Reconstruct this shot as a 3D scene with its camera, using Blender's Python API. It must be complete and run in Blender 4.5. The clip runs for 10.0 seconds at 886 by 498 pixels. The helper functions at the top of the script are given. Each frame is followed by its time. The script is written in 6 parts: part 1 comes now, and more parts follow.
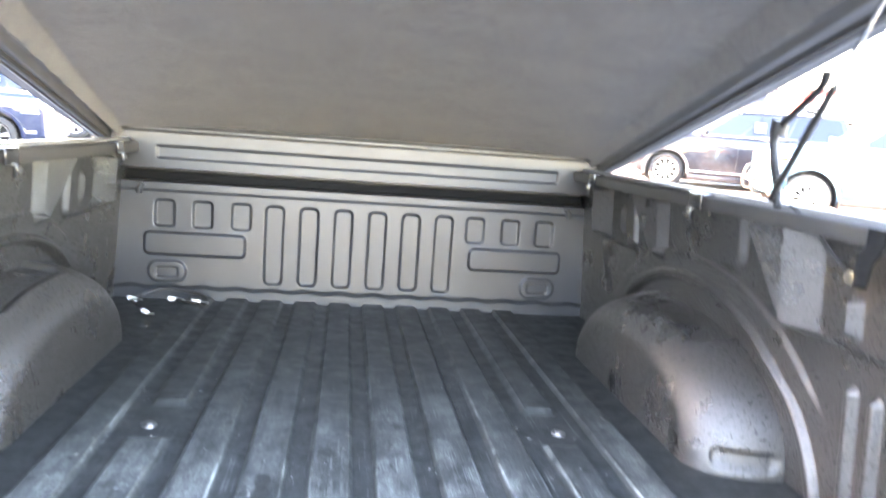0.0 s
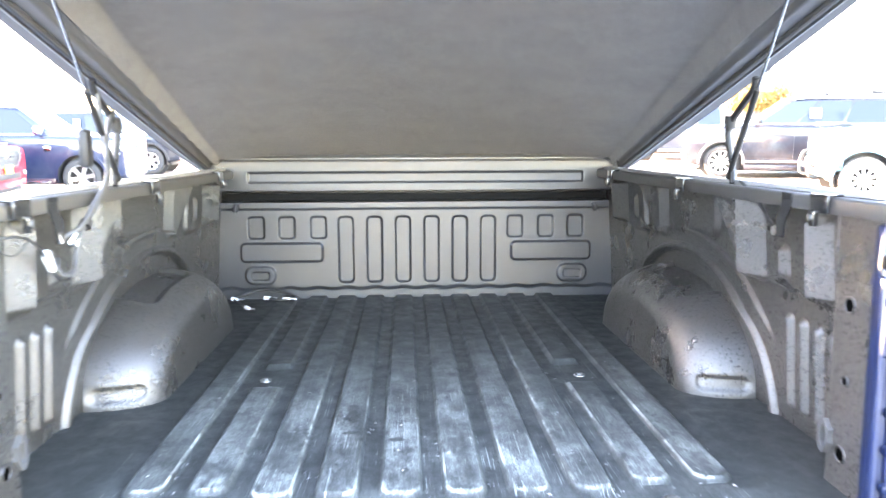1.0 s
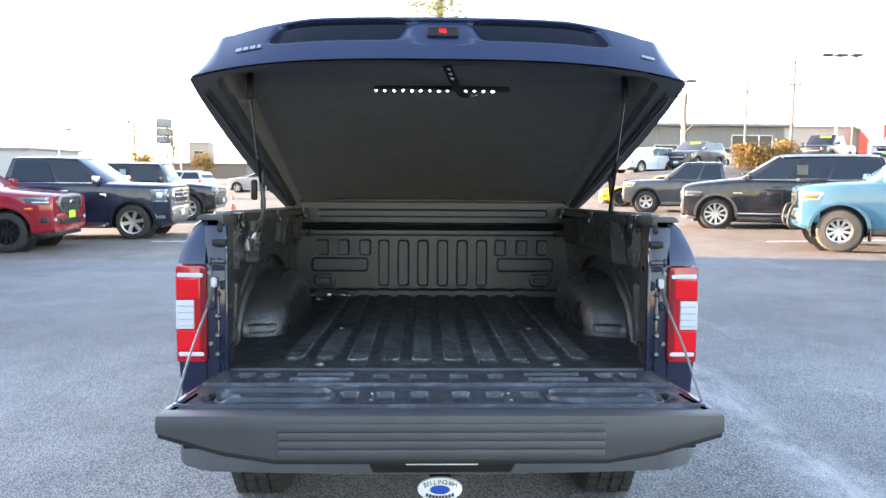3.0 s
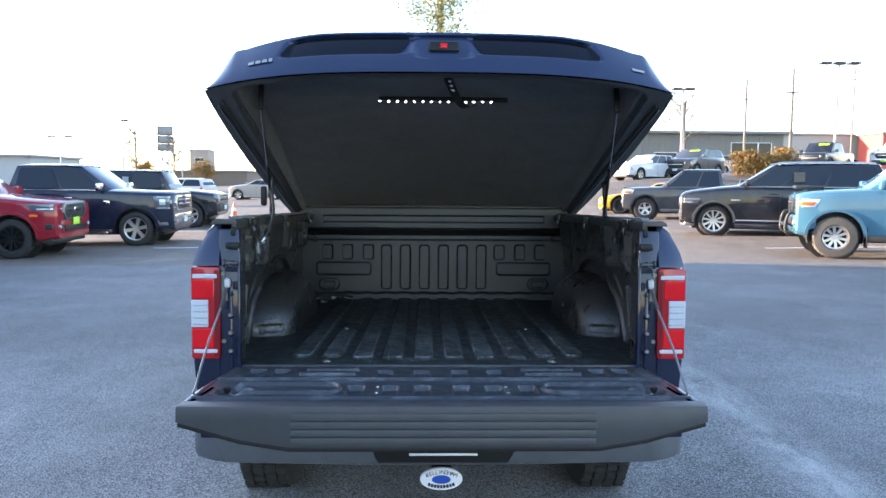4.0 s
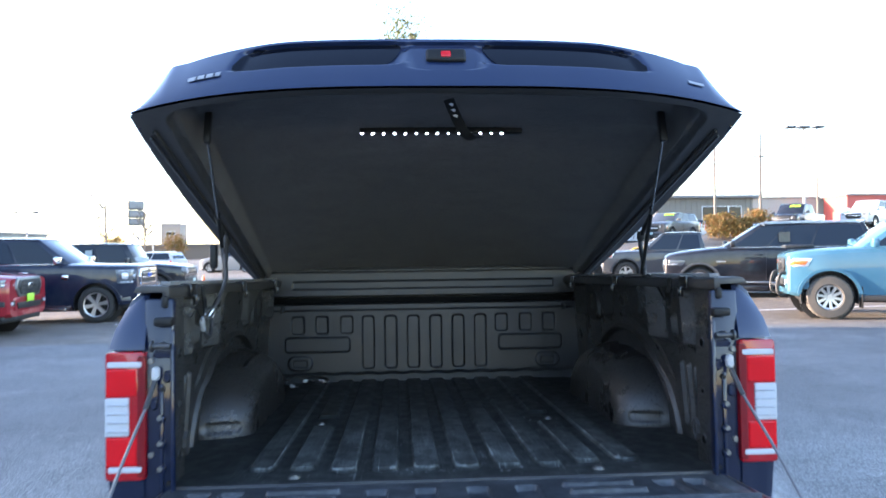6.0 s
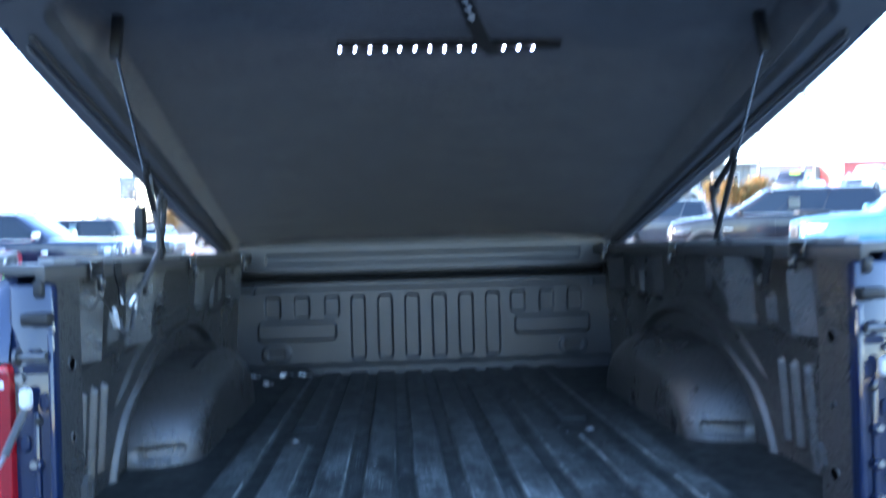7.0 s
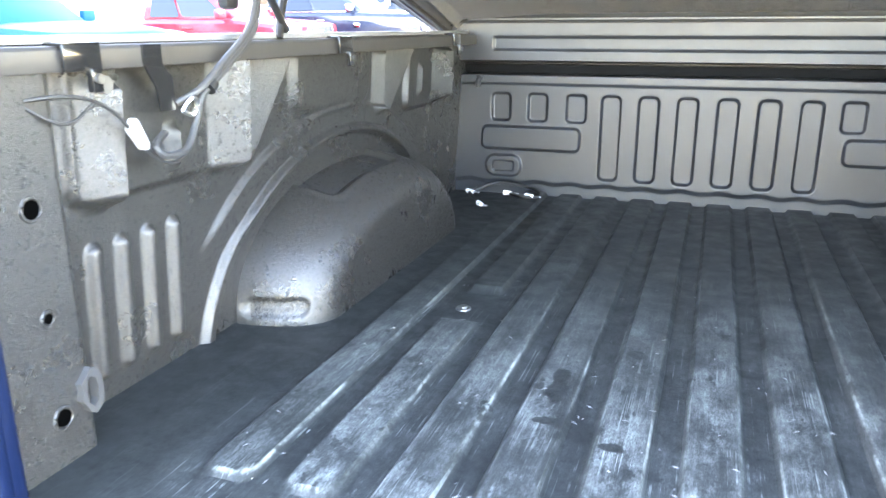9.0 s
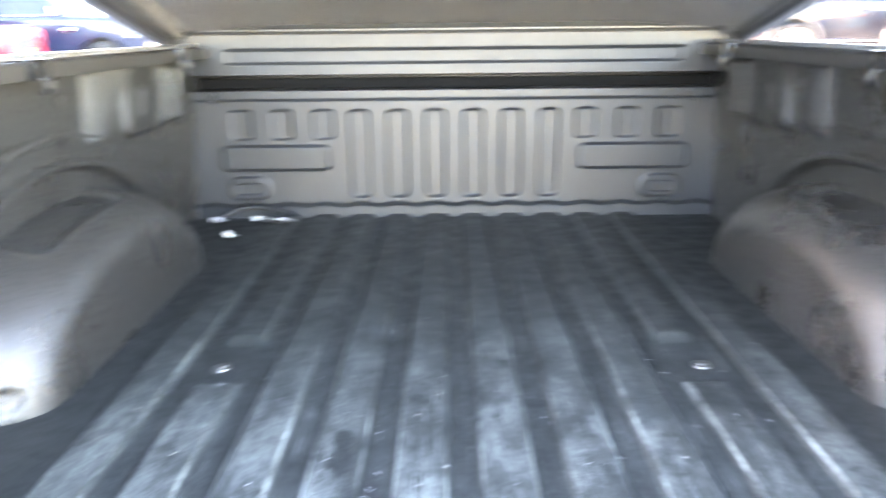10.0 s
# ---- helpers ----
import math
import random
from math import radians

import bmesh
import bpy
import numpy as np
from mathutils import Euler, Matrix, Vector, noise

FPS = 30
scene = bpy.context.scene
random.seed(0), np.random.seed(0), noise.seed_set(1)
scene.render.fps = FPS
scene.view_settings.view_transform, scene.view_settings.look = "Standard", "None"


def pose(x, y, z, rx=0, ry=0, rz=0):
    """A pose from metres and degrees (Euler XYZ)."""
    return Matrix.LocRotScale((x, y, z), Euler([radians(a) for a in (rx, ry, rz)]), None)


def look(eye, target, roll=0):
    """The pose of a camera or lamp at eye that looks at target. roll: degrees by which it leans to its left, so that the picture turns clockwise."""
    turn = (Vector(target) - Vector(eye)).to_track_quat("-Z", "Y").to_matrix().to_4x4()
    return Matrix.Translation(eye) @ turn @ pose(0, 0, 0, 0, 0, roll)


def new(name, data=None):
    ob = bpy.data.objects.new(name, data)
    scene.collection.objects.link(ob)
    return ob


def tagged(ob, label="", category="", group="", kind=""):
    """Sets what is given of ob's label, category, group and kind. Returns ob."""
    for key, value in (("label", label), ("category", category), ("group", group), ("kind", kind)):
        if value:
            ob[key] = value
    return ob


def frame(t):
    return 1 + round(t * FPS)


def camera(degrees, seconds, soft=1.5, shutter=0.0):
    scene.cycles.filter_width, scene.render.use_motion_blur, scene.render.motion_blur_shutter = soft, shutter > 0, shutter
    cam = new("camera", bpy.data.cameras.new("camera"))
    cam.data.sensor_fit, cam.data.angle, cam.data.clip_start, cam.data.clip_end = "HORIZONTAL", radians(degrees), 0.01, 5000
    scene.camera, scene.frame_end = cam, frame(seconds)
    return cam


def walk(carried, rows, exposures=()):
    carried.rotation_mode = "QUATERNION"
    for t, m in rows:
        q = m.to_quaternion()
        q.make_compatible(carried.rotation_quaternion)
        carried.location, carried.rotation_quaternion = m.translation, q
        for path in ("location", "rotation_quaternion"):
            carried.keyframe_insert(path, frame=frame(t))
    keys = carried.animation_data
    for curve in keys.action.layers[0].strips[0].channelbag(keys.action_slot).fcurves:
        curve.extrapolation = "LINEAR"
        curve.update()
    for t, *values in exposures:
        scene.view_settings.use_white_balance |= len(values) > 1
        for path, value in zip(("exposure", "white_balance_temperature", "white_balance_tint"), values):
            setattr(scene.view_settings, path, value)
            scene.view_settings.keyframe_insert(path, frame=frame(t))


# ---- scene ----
cam = camera(60.9, 10.0, shutter=0.5)
PATH = [
    (0, (-0.063, -0.704, 1.523), (0.202, 1.245, 1.16), 4.5),
    (0.3, (-0.039, -0.732, 1.448), (0.236, 1.207, 1.045), 2.6),
    (0.5, (-0.042, -0.839, 1.497), (0.163, 1.106, 1.08), 1.3),
    (1, (-0.047, -1.208, 1.547), (0.049, 0.76, 1.208), -0.1),
    (1.5, (-0.008, -1.62, 1.551), (0.049, 0.358, 1.256), -0.5),
    (2, (-0.023, -2.034, 1.556), (-0.008, -0.054, 1.276), 0.0),
    (2.5, (-0.078, -2.412, 1.574), (-0.057, -0.426, 1.332), 0.4),
    (3, (-0.055, -2.713, 1.565), (-0.005, -0.724, 1.361), 0.4),
    (4.5, (-0.066, -2.874, 1.56), (-0.017, -0.883, 1.376), 0.4),
    (5, (-0.086, -2.685, 1.541), (-0.038, -0.697, 1.328), 0.2),
    (5.5, (-0.147, -2.448, 1.55), (-0.079, -0.458, 1.367), -0.3),
    (5.7, (-0.14, -2.334, 1.53), (-0.05, -0.339, 1.428), -0.4),
    (6.8, (-0.137, -1.53, 1.472), (0.013, 0.464, 1.532), -1.4),
    (7, (-0.138, -1.406, 1.468), (-0.009, 0.589, 1.391), -1.4),
    (7.2, (-0.136, -1.294, 1.482), (-0.075, 0.691, 1.251), 0.3),
    (7.5, (-0.07, -1.134, 1.466), (-0.23, 0.827, 1.105), 0.9),
    (8, (0.023, -0.896, 1.451), (-0.444, 0.985, 0.956), 0.6),
    (8.5, (0.015, -0.692, 1.433), (-0.564, 1.129, 0.841), -0.3),
    (9, (0.018, -0.56, 1.445), (-0.625, 1.228, 0.819), -0.8),
    (9.5, (0.027, -0.477, 1.439), (-0.602, 1.313, 0.807), -1.2),
    (9.8, (0.016, -0.445, 1.471), (-0.351, 1.412, 0.827), -1.1),
    (10, (-0.021, -0.405, 1.47), (-0.036, 1.493, 0.841), -0.6),
]
# the truck stands nose-down by two degrees on the level lot
TRUCK = Matrix.Rotation(radians(-2.0), 4, "X") @ Matrix.Translation((0, 0, -0.05))
LIGHT = [(0.0, 6.35, 7200, 31), (0.5, 6.5, 7150, 31), (1.0, 6.35, 7100, 29), (1.5, 5.6, 6950, 25), (2.0, 4.5, 6850, 24), (2.5, 3.8, 6900, 24), (3.0, 3.2, 6800, 23), (4.5, 2.56, 5700, 20), (5.5, 2.9, 6050, 22), (5.7, 2.9, 6000, 22), (6.8, 2.55, 4950, 17), (7.0, 3.7, 4950, 20), (7.2, 4.9, 5850, 20), (7.5, 5.55, 6450, 23), (8.0, 5.5, 6800, 24), (9.0, 6.05, 6900, 27), (9.5, 6.05, 6900, 27), (10.0, 6.45, 7150, 29)]
walk(cam, [(t, look(eye, target, roll)) for t, eye, target, roll in PATH], LIGHT)

# ---- light ----
SUN_ELEVATION, SUN_AZIMUTH = 10.0, 285.0      # degrees; the azimuth is counted from +y towards +x
world = bpy.data.worlds.new("sky")
scene.world = world
world.use_nodes = True
wn = world.node_tree
sky = wn.nodes.new("ShaderNodeTexSky")
sky.sky_type = "NISHITA"
sky.sun_disc = False
sky.sun_elevation = radians(SUN_ELEVATION)
sky.sun_rotation = radians(SUN_AZIMUTH)
sky.dust_density = 0.5
wn.nodes["Background"].inputs["Strength"].default_value = 0.15
wn.links.new(sky.outputs[0], wn.nodes["Background"].inputs["Color"])
sun = new("sun", bpy.data.lights.new("sun", "SUN"))
sun.data.energy, sun.data.angle, sun.data.color = 5.0, radians(0.6), (1.0, 0.79, 0.54)
_az, _el = radians(SUN_AZIMUTH), radians(SUN_ELEVATION)
sun.matrix_world = look((40 * math.sin(_az) * math.cos(_el), 40 * math.cos(_az) * math.cos(_el), 40 * math.sin(_el)), (0, 0, 0))


# ---- materials ----
class Mat:
    """A small node-material builder."""

    def __init__(self, name, color=(0.5, 0.5, 0.5), rough=0.5, metal=0.0, **more):
        self.m = bpy.data.materials.new(name)
        self.m.use_nodes = True
        self.t = self.m.node_tree
        self.b = self.t.nodes["Principled BSDF"]
        self.b.inputs["Base Color"].default_value = (*color, 1)
        self.b.inputs["Roughness"].default_value = rough
        self.b.inputs["Metallic"].default_value = metal
        for key, value in more.items():
            self.b.inputs[key.replace("_", " ")].default_value = value

    def node(self, kind, **inputs):
        n = self.t.nodes.new("ShaderNode" + kind)
        for key, value in inputs.items():
            n.inputs[key.replace("_", " ")].default_value = value
        return n

    def link(self, a, b):
        self.t.links.new(a, b)

    def coords(self, stretch=(1, 1, 1)):
        c = self.node("TexCoord")
        m = self.node("Mapping")
        m.inputs["Scale"].default_value = stretch
        self.link(c.outputs["Object"], m.inputs["Vector"])
        return m.outputs["Vector"]

    def noise(self, scale, detail=4.0, rough=0.6, stretch=(1, 1, 1)):
        n = self.node("TexNoise", Scale=scale, Detail=detail, Roughness=rough)
        self.link(self.coords(stretch), n.inputs["Vector"])
        return n.outputs["Fac"]

    def ramp(self, source, *stops):
        r = self.node("ValToRGB")
        e = r.color_ramp.elements
        while len(e) < len(stops):
            e.new(0.5)
        for k, (pos, col) in zip(e, stops):
            k.position = pos
            k.color = (*col, 1) if len(col) == 3 else col
        self.link(source, r.inputs[0])
        return r.outputs[0]

    def mix(self, fac, a, b, mode="MIX"):
        n = self.node("Mix")
        n.data_type, n.blend_type = "RGBA", mode
        for sock, val in ((n.inputs[0], fac), (n.inputs[6], a), (n.inputs[7], b)):
            if isinstance(val, tuple):
                sock.default_value = (*val, 1)
            elif isinstance(val, (int, float)):
                sock.default_value = val
            else:
                self.link(val, sock)
        return n.outputs[2]

    def maths(self, op, a, b=0.0):
        n = self.node("Math")
        n.operation = op
        for sock, val in zip(n.inputs, (a, b)):
            if isinstance(val, (int, float)):
                sock.default_value = val
            else:
                self.link(val, sock)
        return n.outputs[0]

    def color(self, out):
        self.link(out, self.b.inputs["Base Color"])
        return self

    def rough(self, out):
        self.link(out, self.b.inputs["Roughness"])
        return self

    def bump(self, height, strength=0.3, distance=0.002):
        n = self.node("Bump", Strength=strength, Distance=distance)
        self.link(height, n.inputs["Height"])
        self.link(n.outputs[0], self.b.inputs["Normal"])
        return self


STAINS = ((-0.126, 0.41, 0.034, 0.034), (-0.183, 0.508, 0.016, 0.034), (-0.186, 0.572, 0.014, 0.026), (-0.18, 0.408, 0.018, 0.010), (-0.076, 0.364, 0.018, 0.010), (-0.074, 0.70, 0.020, 0.014), (0.118, 0.705, 0.026, 0.014), (0.62, 0.14, 0.05, 0.03))


def grey(v):
    return (v, v, v)


def mat_liner():
    m = Mat("spray_bedliner", grey(0.03), 0.32, 0.0, Specular_IOR_Level=0.8)
    big = m.noise(5, 6, 0.7)
    fine = m.noise(420, 3, 0.75)
    grit = m.noise(190, 4, 0.7)
    speck = m.ramp(m.noise(125, 2, 0.5), (0.60, grey(0)), (0.63, grey(1)))
    patch = m.ramp(m.noise(4, 4, 0.6), (0.36, grey(0.45)), (0.64, grey(1)))
    speck = m.maths("MULTIPLY", speck, patch)
    base = m.mix(m.ramp(m.maths("MULTIPLY", m.maths("ADD", fine, grit), 0.5), (0.40, grey(0)), (0.60, grey(1))), (0.006, 0.006, 0.0058), (0.042, 0.0397, 0.0360))
    base = m.mix(m.ramp(big, (0.3, grey(0)), (0.75, grey(0.35))), base, (0.030, 0.0285, 0.026))
    m.color(m.mix(m.maths("MULTIPLY", speck, 0.85), base, (0.003, 0.003, 0.003)))
    m.rough(m.mix(speck, m.ramp(big, (0.3, grey(0.24)), (0.75, grey(0.36))), (0.8, 0.8, 0.8)))
    return m.bump(m.maths("SUBTRACT", m.maths("ADD", fine, grit), m.maths("MULTIPLY", speck, 0.5)), 0.55, 0.0018).m


def mat_bulkhead():
    m = Mat("satin_black_steel", grey(0.045), 0.4, 0.0, Specular_IOR_Level=0.55)
    big = m.noise(4, 6, 0.7)
    m.color(m.ramp(big, (0.3, (0.017, 0.019, 0.022)), (0.75, (0.028, 0.030, 0.033))))
    m.rough(m.ramp(m.noise(9, 6, 0.7), (0.3, grey(0.34)), (0.75, grey(0.46))))
    return m.bump(m.noise(350, 2), 0.18, 0.001).m


def mat_floor():
    """Moulded black floor, rubbed pale on its ridges, more towards the gate."""
    m = Mat("worn_floor_mat", grey(0.02), 0.45, 0.0, Specular_IOR_Level=0.26)
    xyz = m.node("SeparateXYZ")
    m.link(m.coords(), xyz.inputs[0])
    x, y, z = xyz.outputs[0], xyz.outputs[1], xyz.outputs[2]

    def span(src, a, b, c, d):
        n = m.node("MapRange")
        for k, v in ((1, a), (2, b), (3, c), (4, d)):
            n.inputs[k].default_value = v
        m.link(src, n.inputs[0])
        return n.outputs[0]

    def mul(*f):
        out = f[0]
        for k in f[1:]:
            out = m.maths("MULTIPLY", out, k)
        return out

    top = span(z, 0.893, 0.9006, 0.28, 0.95)
    middle = span(m.maths("ABSOLUTE", x), 0.56, 0.68, 1.0, 0.10)
    wander = m.maths("ADD", y, m.maths("MULTIPLY", m.noise(3.2, 4, 0.6), 0.5))
    along = mul(span(wander, 0.42, 1.55, 1.0, 0.03), span(wander, 0.20, 0.38, 0.55, 1.0))
    streak = m.ramp(m.noise(46, 9, 0.85, (2.4, 0.12, 1)), (0.44, grey(0)), (0.60, grey(1)))
    patch = m.ramp(m.noise(11, 9, 0.82, (1.5, 0.4, 1)), (0.46, grey(0.0)), (0.58, grey(1)))
    grain = m.ramp(m.noise(420, 6, 0.85, (1, 0.5, 1)), (0.40, grey(0.25)), (0.60, grey(1.1)))
    rubbed = mul(top, along, middle, grain, m.maths("ADD", 0.05, m.maths("ADD", mul(streak, 0.20), mul(patch, 0.32))))
    shoulder = mul(span(z, 0.8945, 0.8985, 0.0, 1.0), span(z, 0.8992, 0.9008, 1.0, 0.0), along, middle, m.ramp(m.noise(14, 6, 0.7, (1, 0.4, 1)), (0.46, grey(0)), (0.62, grey(1))))
    wear = m.maths("ADD", rubbed, mul(shoulder, 0.75))
    # long thin scratches, bent a little and broken up
    lines = None
    for turn, scale, cut in ((2, 17, 0.668), (-14, 15, 0.670), (33, 14, 0.672), (-52, 13, 0.676)):
        c = m.node("TexCoord")
        mp = m.node("Mapping")
        mp.inputs["Rotation"].default_value = (0, 0, radians(turn))
        mp.inputs["Location"].default_value = (turn * 0.37, turn * 0.11, 0)
        mp.inputs["Scale"].default_value = (13.0, 0.20, 1.0)
        m.link(c.outputs["Object"], mp.inputs["Vector"])
        n = m.node("TexNoise", Scale=float(scale), Detail=2.0, Roughness=0.5, Distortion=0.35)
        m.link(mp.outputs["Vector"], n.inputs["Vector"])
        one = m.ramp(n.outputs["Fac"], (cut - 0.008, grey(0)), (cut + 0.02, grey(1)))
        lines = one if lines is None else m.maths("MAXIMUM", lines, one)
    lines = mul(lines, m.ramp(m.noise(7, 5, 0.7), (0.46, grey(0)), (0.54, grey(1))), along, middle)
    wear = m.maths("MAXIMUM", wear, mul(lines, 0.42))
    # damp stains
    warp = m.node("TexNoise", Scale=38.0, Detail=4.0)
    m.link(m.coords(), warp.inputs["Vector"])
    dry = None
    for sx, sy, rx, ry in STAINS:
        u = m.maths("DIVIDE", m.maths("SUBTRACT", x, sx), rx)
        w = m.maths("DIVIDE", m.maths("SUBTRACT", y, sy), ry)
        d = m.maths("SQRT", m.maths("ADD", mul(u, u), mul(w, w)))
        d = m.maths("ADD", d, m.maths("MULTIPLY", m.maths("SUBTRACT", warp.outputs["Fac"], 0.5), 1.6))
        one = span(d, 0.95, 1.25, 0.08, 1.0)
        dry = one if dry is None else m.maths("MINIMUM", dry, one)
    drip = m.ramp(m.noise(30, 4, 0.6, (1, 0.6, 1)), (0.62, grey(1)), (0.655, grey(0.15)))
    dirt = m.ramp(m.noise(8, 8, 0.8, (1, 0.7, 1)), (0.40, grey(0.22)), (0.58, grey(1.15)))
    wear = mul(wear, dry, drip, dirt, 1.6)
    m.color(m.mix(wear, m.ramp(m.noise(70, 6, 0.75), (0.3, (0.009, 0.0105, 0.0100)), (0.7, (0.028, 0.031, 0.030))), (0.295, 0.318, 0.300)))
    m.rough(m.ramp(m.noise(18, 4), (0.3, grey(0.36)), (0.7, grey(0.58))))
    return m.bump(m.noise(260, 3), 0.35, 0.001).m


def mat_paint(name, color, flake=0.06):
    m = Mat(name, color, 0.34, 0.0, Coat_Weight=0.9, Coat_Roughness=0.03, Specular_IOR_Level=0.15)
    dust = m.noise(3.5, 5)
    m.color(m.mix(m.ramp(dust, (0.4, grey(0)), (0.8, grey(flake))), color, (0.3, 0.3, 0.29)))
    return m.m


def mat_carpet():
    m = Mat("lid_carpet", grey(0.03), 0.95)
    fine = m.noise(340, 4, 0.8)
    tuft = m.ramp(m.noise(48, 7, 0.85, (1, 1.4, 1)), (0.42, grey(0)), (0.62, grey(1)))
    big = m.ramp(m.noise(5, 7, 0.75, (1, 2.0, 1)), (0.40, grey(0)), (0.68, grey(1)))
    base = m.ramp(fine, (0.3, (0.013, 0.013, 0.014)), (0.7, (0.060, 0.0585, 0.057)))
    base = m.mix(m.maths("MULTIPLY", tuft, 0.6), base, (0.090, 0.086, 0.081))
    m.color(m.mix(m.maths("MULTIPLY", big, 0.45), base, (0.110, 0.103, 0.094)))
    m.b.inputs["Sheen Weight"].default_value = 0.2
    return m.bump(m.maths("ADD", fine, tuft), 0.7, 0.003).m


def mat_plastic(name, value=0.025, rough=0.5, fine=160, tint=(1, 1, 1)):
    c = tuple(value * k for k in tint)
    m = Mat(name, c, rough)
    n = m.noise(12, 5)
    m.color(m.mix(n, tuple(k * 0.75 for k in c), tuple(k * 1.35 for k in c)))
    return m.bump(m.noise(fine, 3), 0.2, 0.0008).m


def mat_asphalt():
    m = Mat("asphalt", grey(0.08), 0.85)
    grit = m.node("TexVoronoi", Scale=95.0)
    m.link(m.coords(), grit.inputs["Vector"])
    stone = m.node("TexVoronoi", Scale=42.0)
    m.link(m.coords(), stone.inputs["Vector"])
    fine = m.noise(160, 3, 0.8)
    big = m.ramp(m.noise(0.30, 6, 0.65), (0.3, grey(0.75)), (0.75, grey(1.3)))
    mid = m.ramp(m.noise(3, 5, 0.65), (0.3, grey(0.8)), (0.7, grey(1.2)))
    worn = m.ramp(m.noise(0.8, 6, 0.7, (1, 0.35, 1)), (0.58, grey(0)), (0.78, grey(0.5)))
    base = m.ramp(grit.outputs["Distance"], (0.0, (0.21, 0.21, 0.215)), (0.30, (0.105, 0.105, 0.108)), (0.75, (0.036, 0.036, 0.038)))
    base = m.mix(m.ramp(stone.outputs["Distance"], (0.10, grey(0.5)), (0.22, grey(0))), base, (0.24, 0.235, 0.23))
    base = m.mix(worn, base, (0.16, 0.16, 0.165))
    # a pale scrubbed wheel track beside the truck
    lane = m.node("SeparateXYZ")
    m.link(m.coords(), lane.inputs[0])
    off = m.maths("ABSOLUTE", m.maths("SUBTRACT", m.maths("ADD", lane.outputs[0], m.maths("MULTIPLY", m.noise(0.7, 4), 0.5)), 2.30))
    track = m.node("MapRange")
    for k, v in ((1, 0.0), (2, 0.30), (3, 0.55), (4, 0.0)):
        track.inputs[k].default_value = v
    m.link(off, track.inputs[0])
    worn_track = m.maths("MULTIPLY", track.outputs[0], m.ramp(m.noise(5, 7, 0.75, (1, 0.3, 1)), (0.38, grey(0.1)), (0.62, grey(1))))
    base = m.mix(worn_track, base, (0.26, 0.26, 0.265))
    # older, browner paving ahead of a straight seam, with sunlit warmth painted in
    xyz = m.node("SeparateXYZ")
    m.link(m.coords(), xyz.inputs[0])
    warm_side = m.node("MapRange")
    for k, v in ((1, 11.0), (2, 11.1)):
        warm_side.inputs[k].default_value = v
    m.link(xyz.outputs[1], warm_side.inputs[0])
    tint = m.mix(warm_side.outputs[0], (1.0, 1.0, 1.0), (0.98, 0.86, 0.72))
    base = m.mix(1.0, m.mix(1.0, m.mix(1.0, base, big, "MULTIPLY"), mid, "MULTIPLY"), tint, "MULTIPLY")
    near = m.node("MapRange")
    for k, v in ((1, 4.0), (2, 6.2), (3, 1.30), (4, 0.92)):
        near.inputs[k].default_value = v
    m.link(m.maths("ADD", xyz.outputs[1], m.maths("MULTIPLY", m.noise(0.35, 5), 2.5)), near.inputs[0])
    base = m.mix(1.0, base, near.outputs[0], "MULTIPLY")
    m.color(m.mix(1.0, base, (2.12, 2.02, 1.86), "MULTIPLY"))
    m.rough(m.ramp(m.noise(1.5, 5), (0.3, grey(0.6)), (0.7, grey(0.9))))
    return m.bump(m.maths("SUBTRACT", fine, grit.outputs["Distance"]), 0.7, 0.006).m


def mat_glass_dark(name="tinted_glass", color=(0.008, 0.014, 0.026)):
    return Mat(name, color, 0.03, 0.0, Specular_IOR_Level=0.32).m


def mat_foliage(name, a, b):
    m = Mat(name, a, 0.7)
    info = m.node("NewGeometry")
    m.color(m.ramp(info.outputs["Random Per Island"], (0.0, a), (1.0, b)))
    m.b.inputs["Subsurface Weight"].default_value = 0.0
    return m.m


LINER, FLOORMAT, CARPET, BULK = mat_liner(), mat_floor(), mat_carpet(), mat_bulkhead()
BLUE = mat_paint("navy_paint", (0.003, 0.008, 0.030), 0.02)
# the same navy made lighter: sky reflection on lid and corners put into colour
SHEENBLUE = mat_paint("navy_paint_with_sheen", (0.010, 0.019, 0.055), 0.02)
BLACKPL = mat_plastic("black_plastic", 0.013, 0.45)
BLACKPL.node_tree.nodes["Principled BSDF"].inputs["Specular IOR Level"].default_value = 0.25
GREYPL = mat_plastic("grey_plastic", 0.055, 0.55, 220, (0.97, 1.0, 1.04))
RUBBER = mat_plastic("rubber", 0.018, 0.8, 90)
TYRE = mat_plastic("tyre_rubber", 0.022, 0.85, 60, (1.1, 1.02, 0.92))
STEEL = Mat("bright_steel", grey(0.62), 0.28, 1.0).m
CHROME = Mat("chrome", grey(0.75), 0.08, 1.0).m
ZINC = Mat("zinc_plated", (0.20, 0.20, 0.195), 0.45, 0.9).m
ROD = Mat("polished_rod", grey(0.5), 0.2, 1.0).m
REDLENS = Mat("red_lens", (0.62, 0.006, 0.010), 0.12, 0.0, Coat_Weight=0.3, Specular_IOR_Level=0.3).m
WHITELENS = Mat("clear_lens", (0.50, 0.52, 0.55), 0.18, 0.0, Coat_Weight=0.8).m
AMBER = Mat("amber_lens", (0.7, 0.16, 0.02), 0.15, 0.0, Coat_Weight=0.8).m
WHITE = Mat("white_plastic", grey(0.78), 0.45).m
SIGNBLUE = Mat("emblem_blue", (0.01, 0.07, 0.38), 0.3).m
INK = Mat("black_print", grey(0.015), 0.5).m
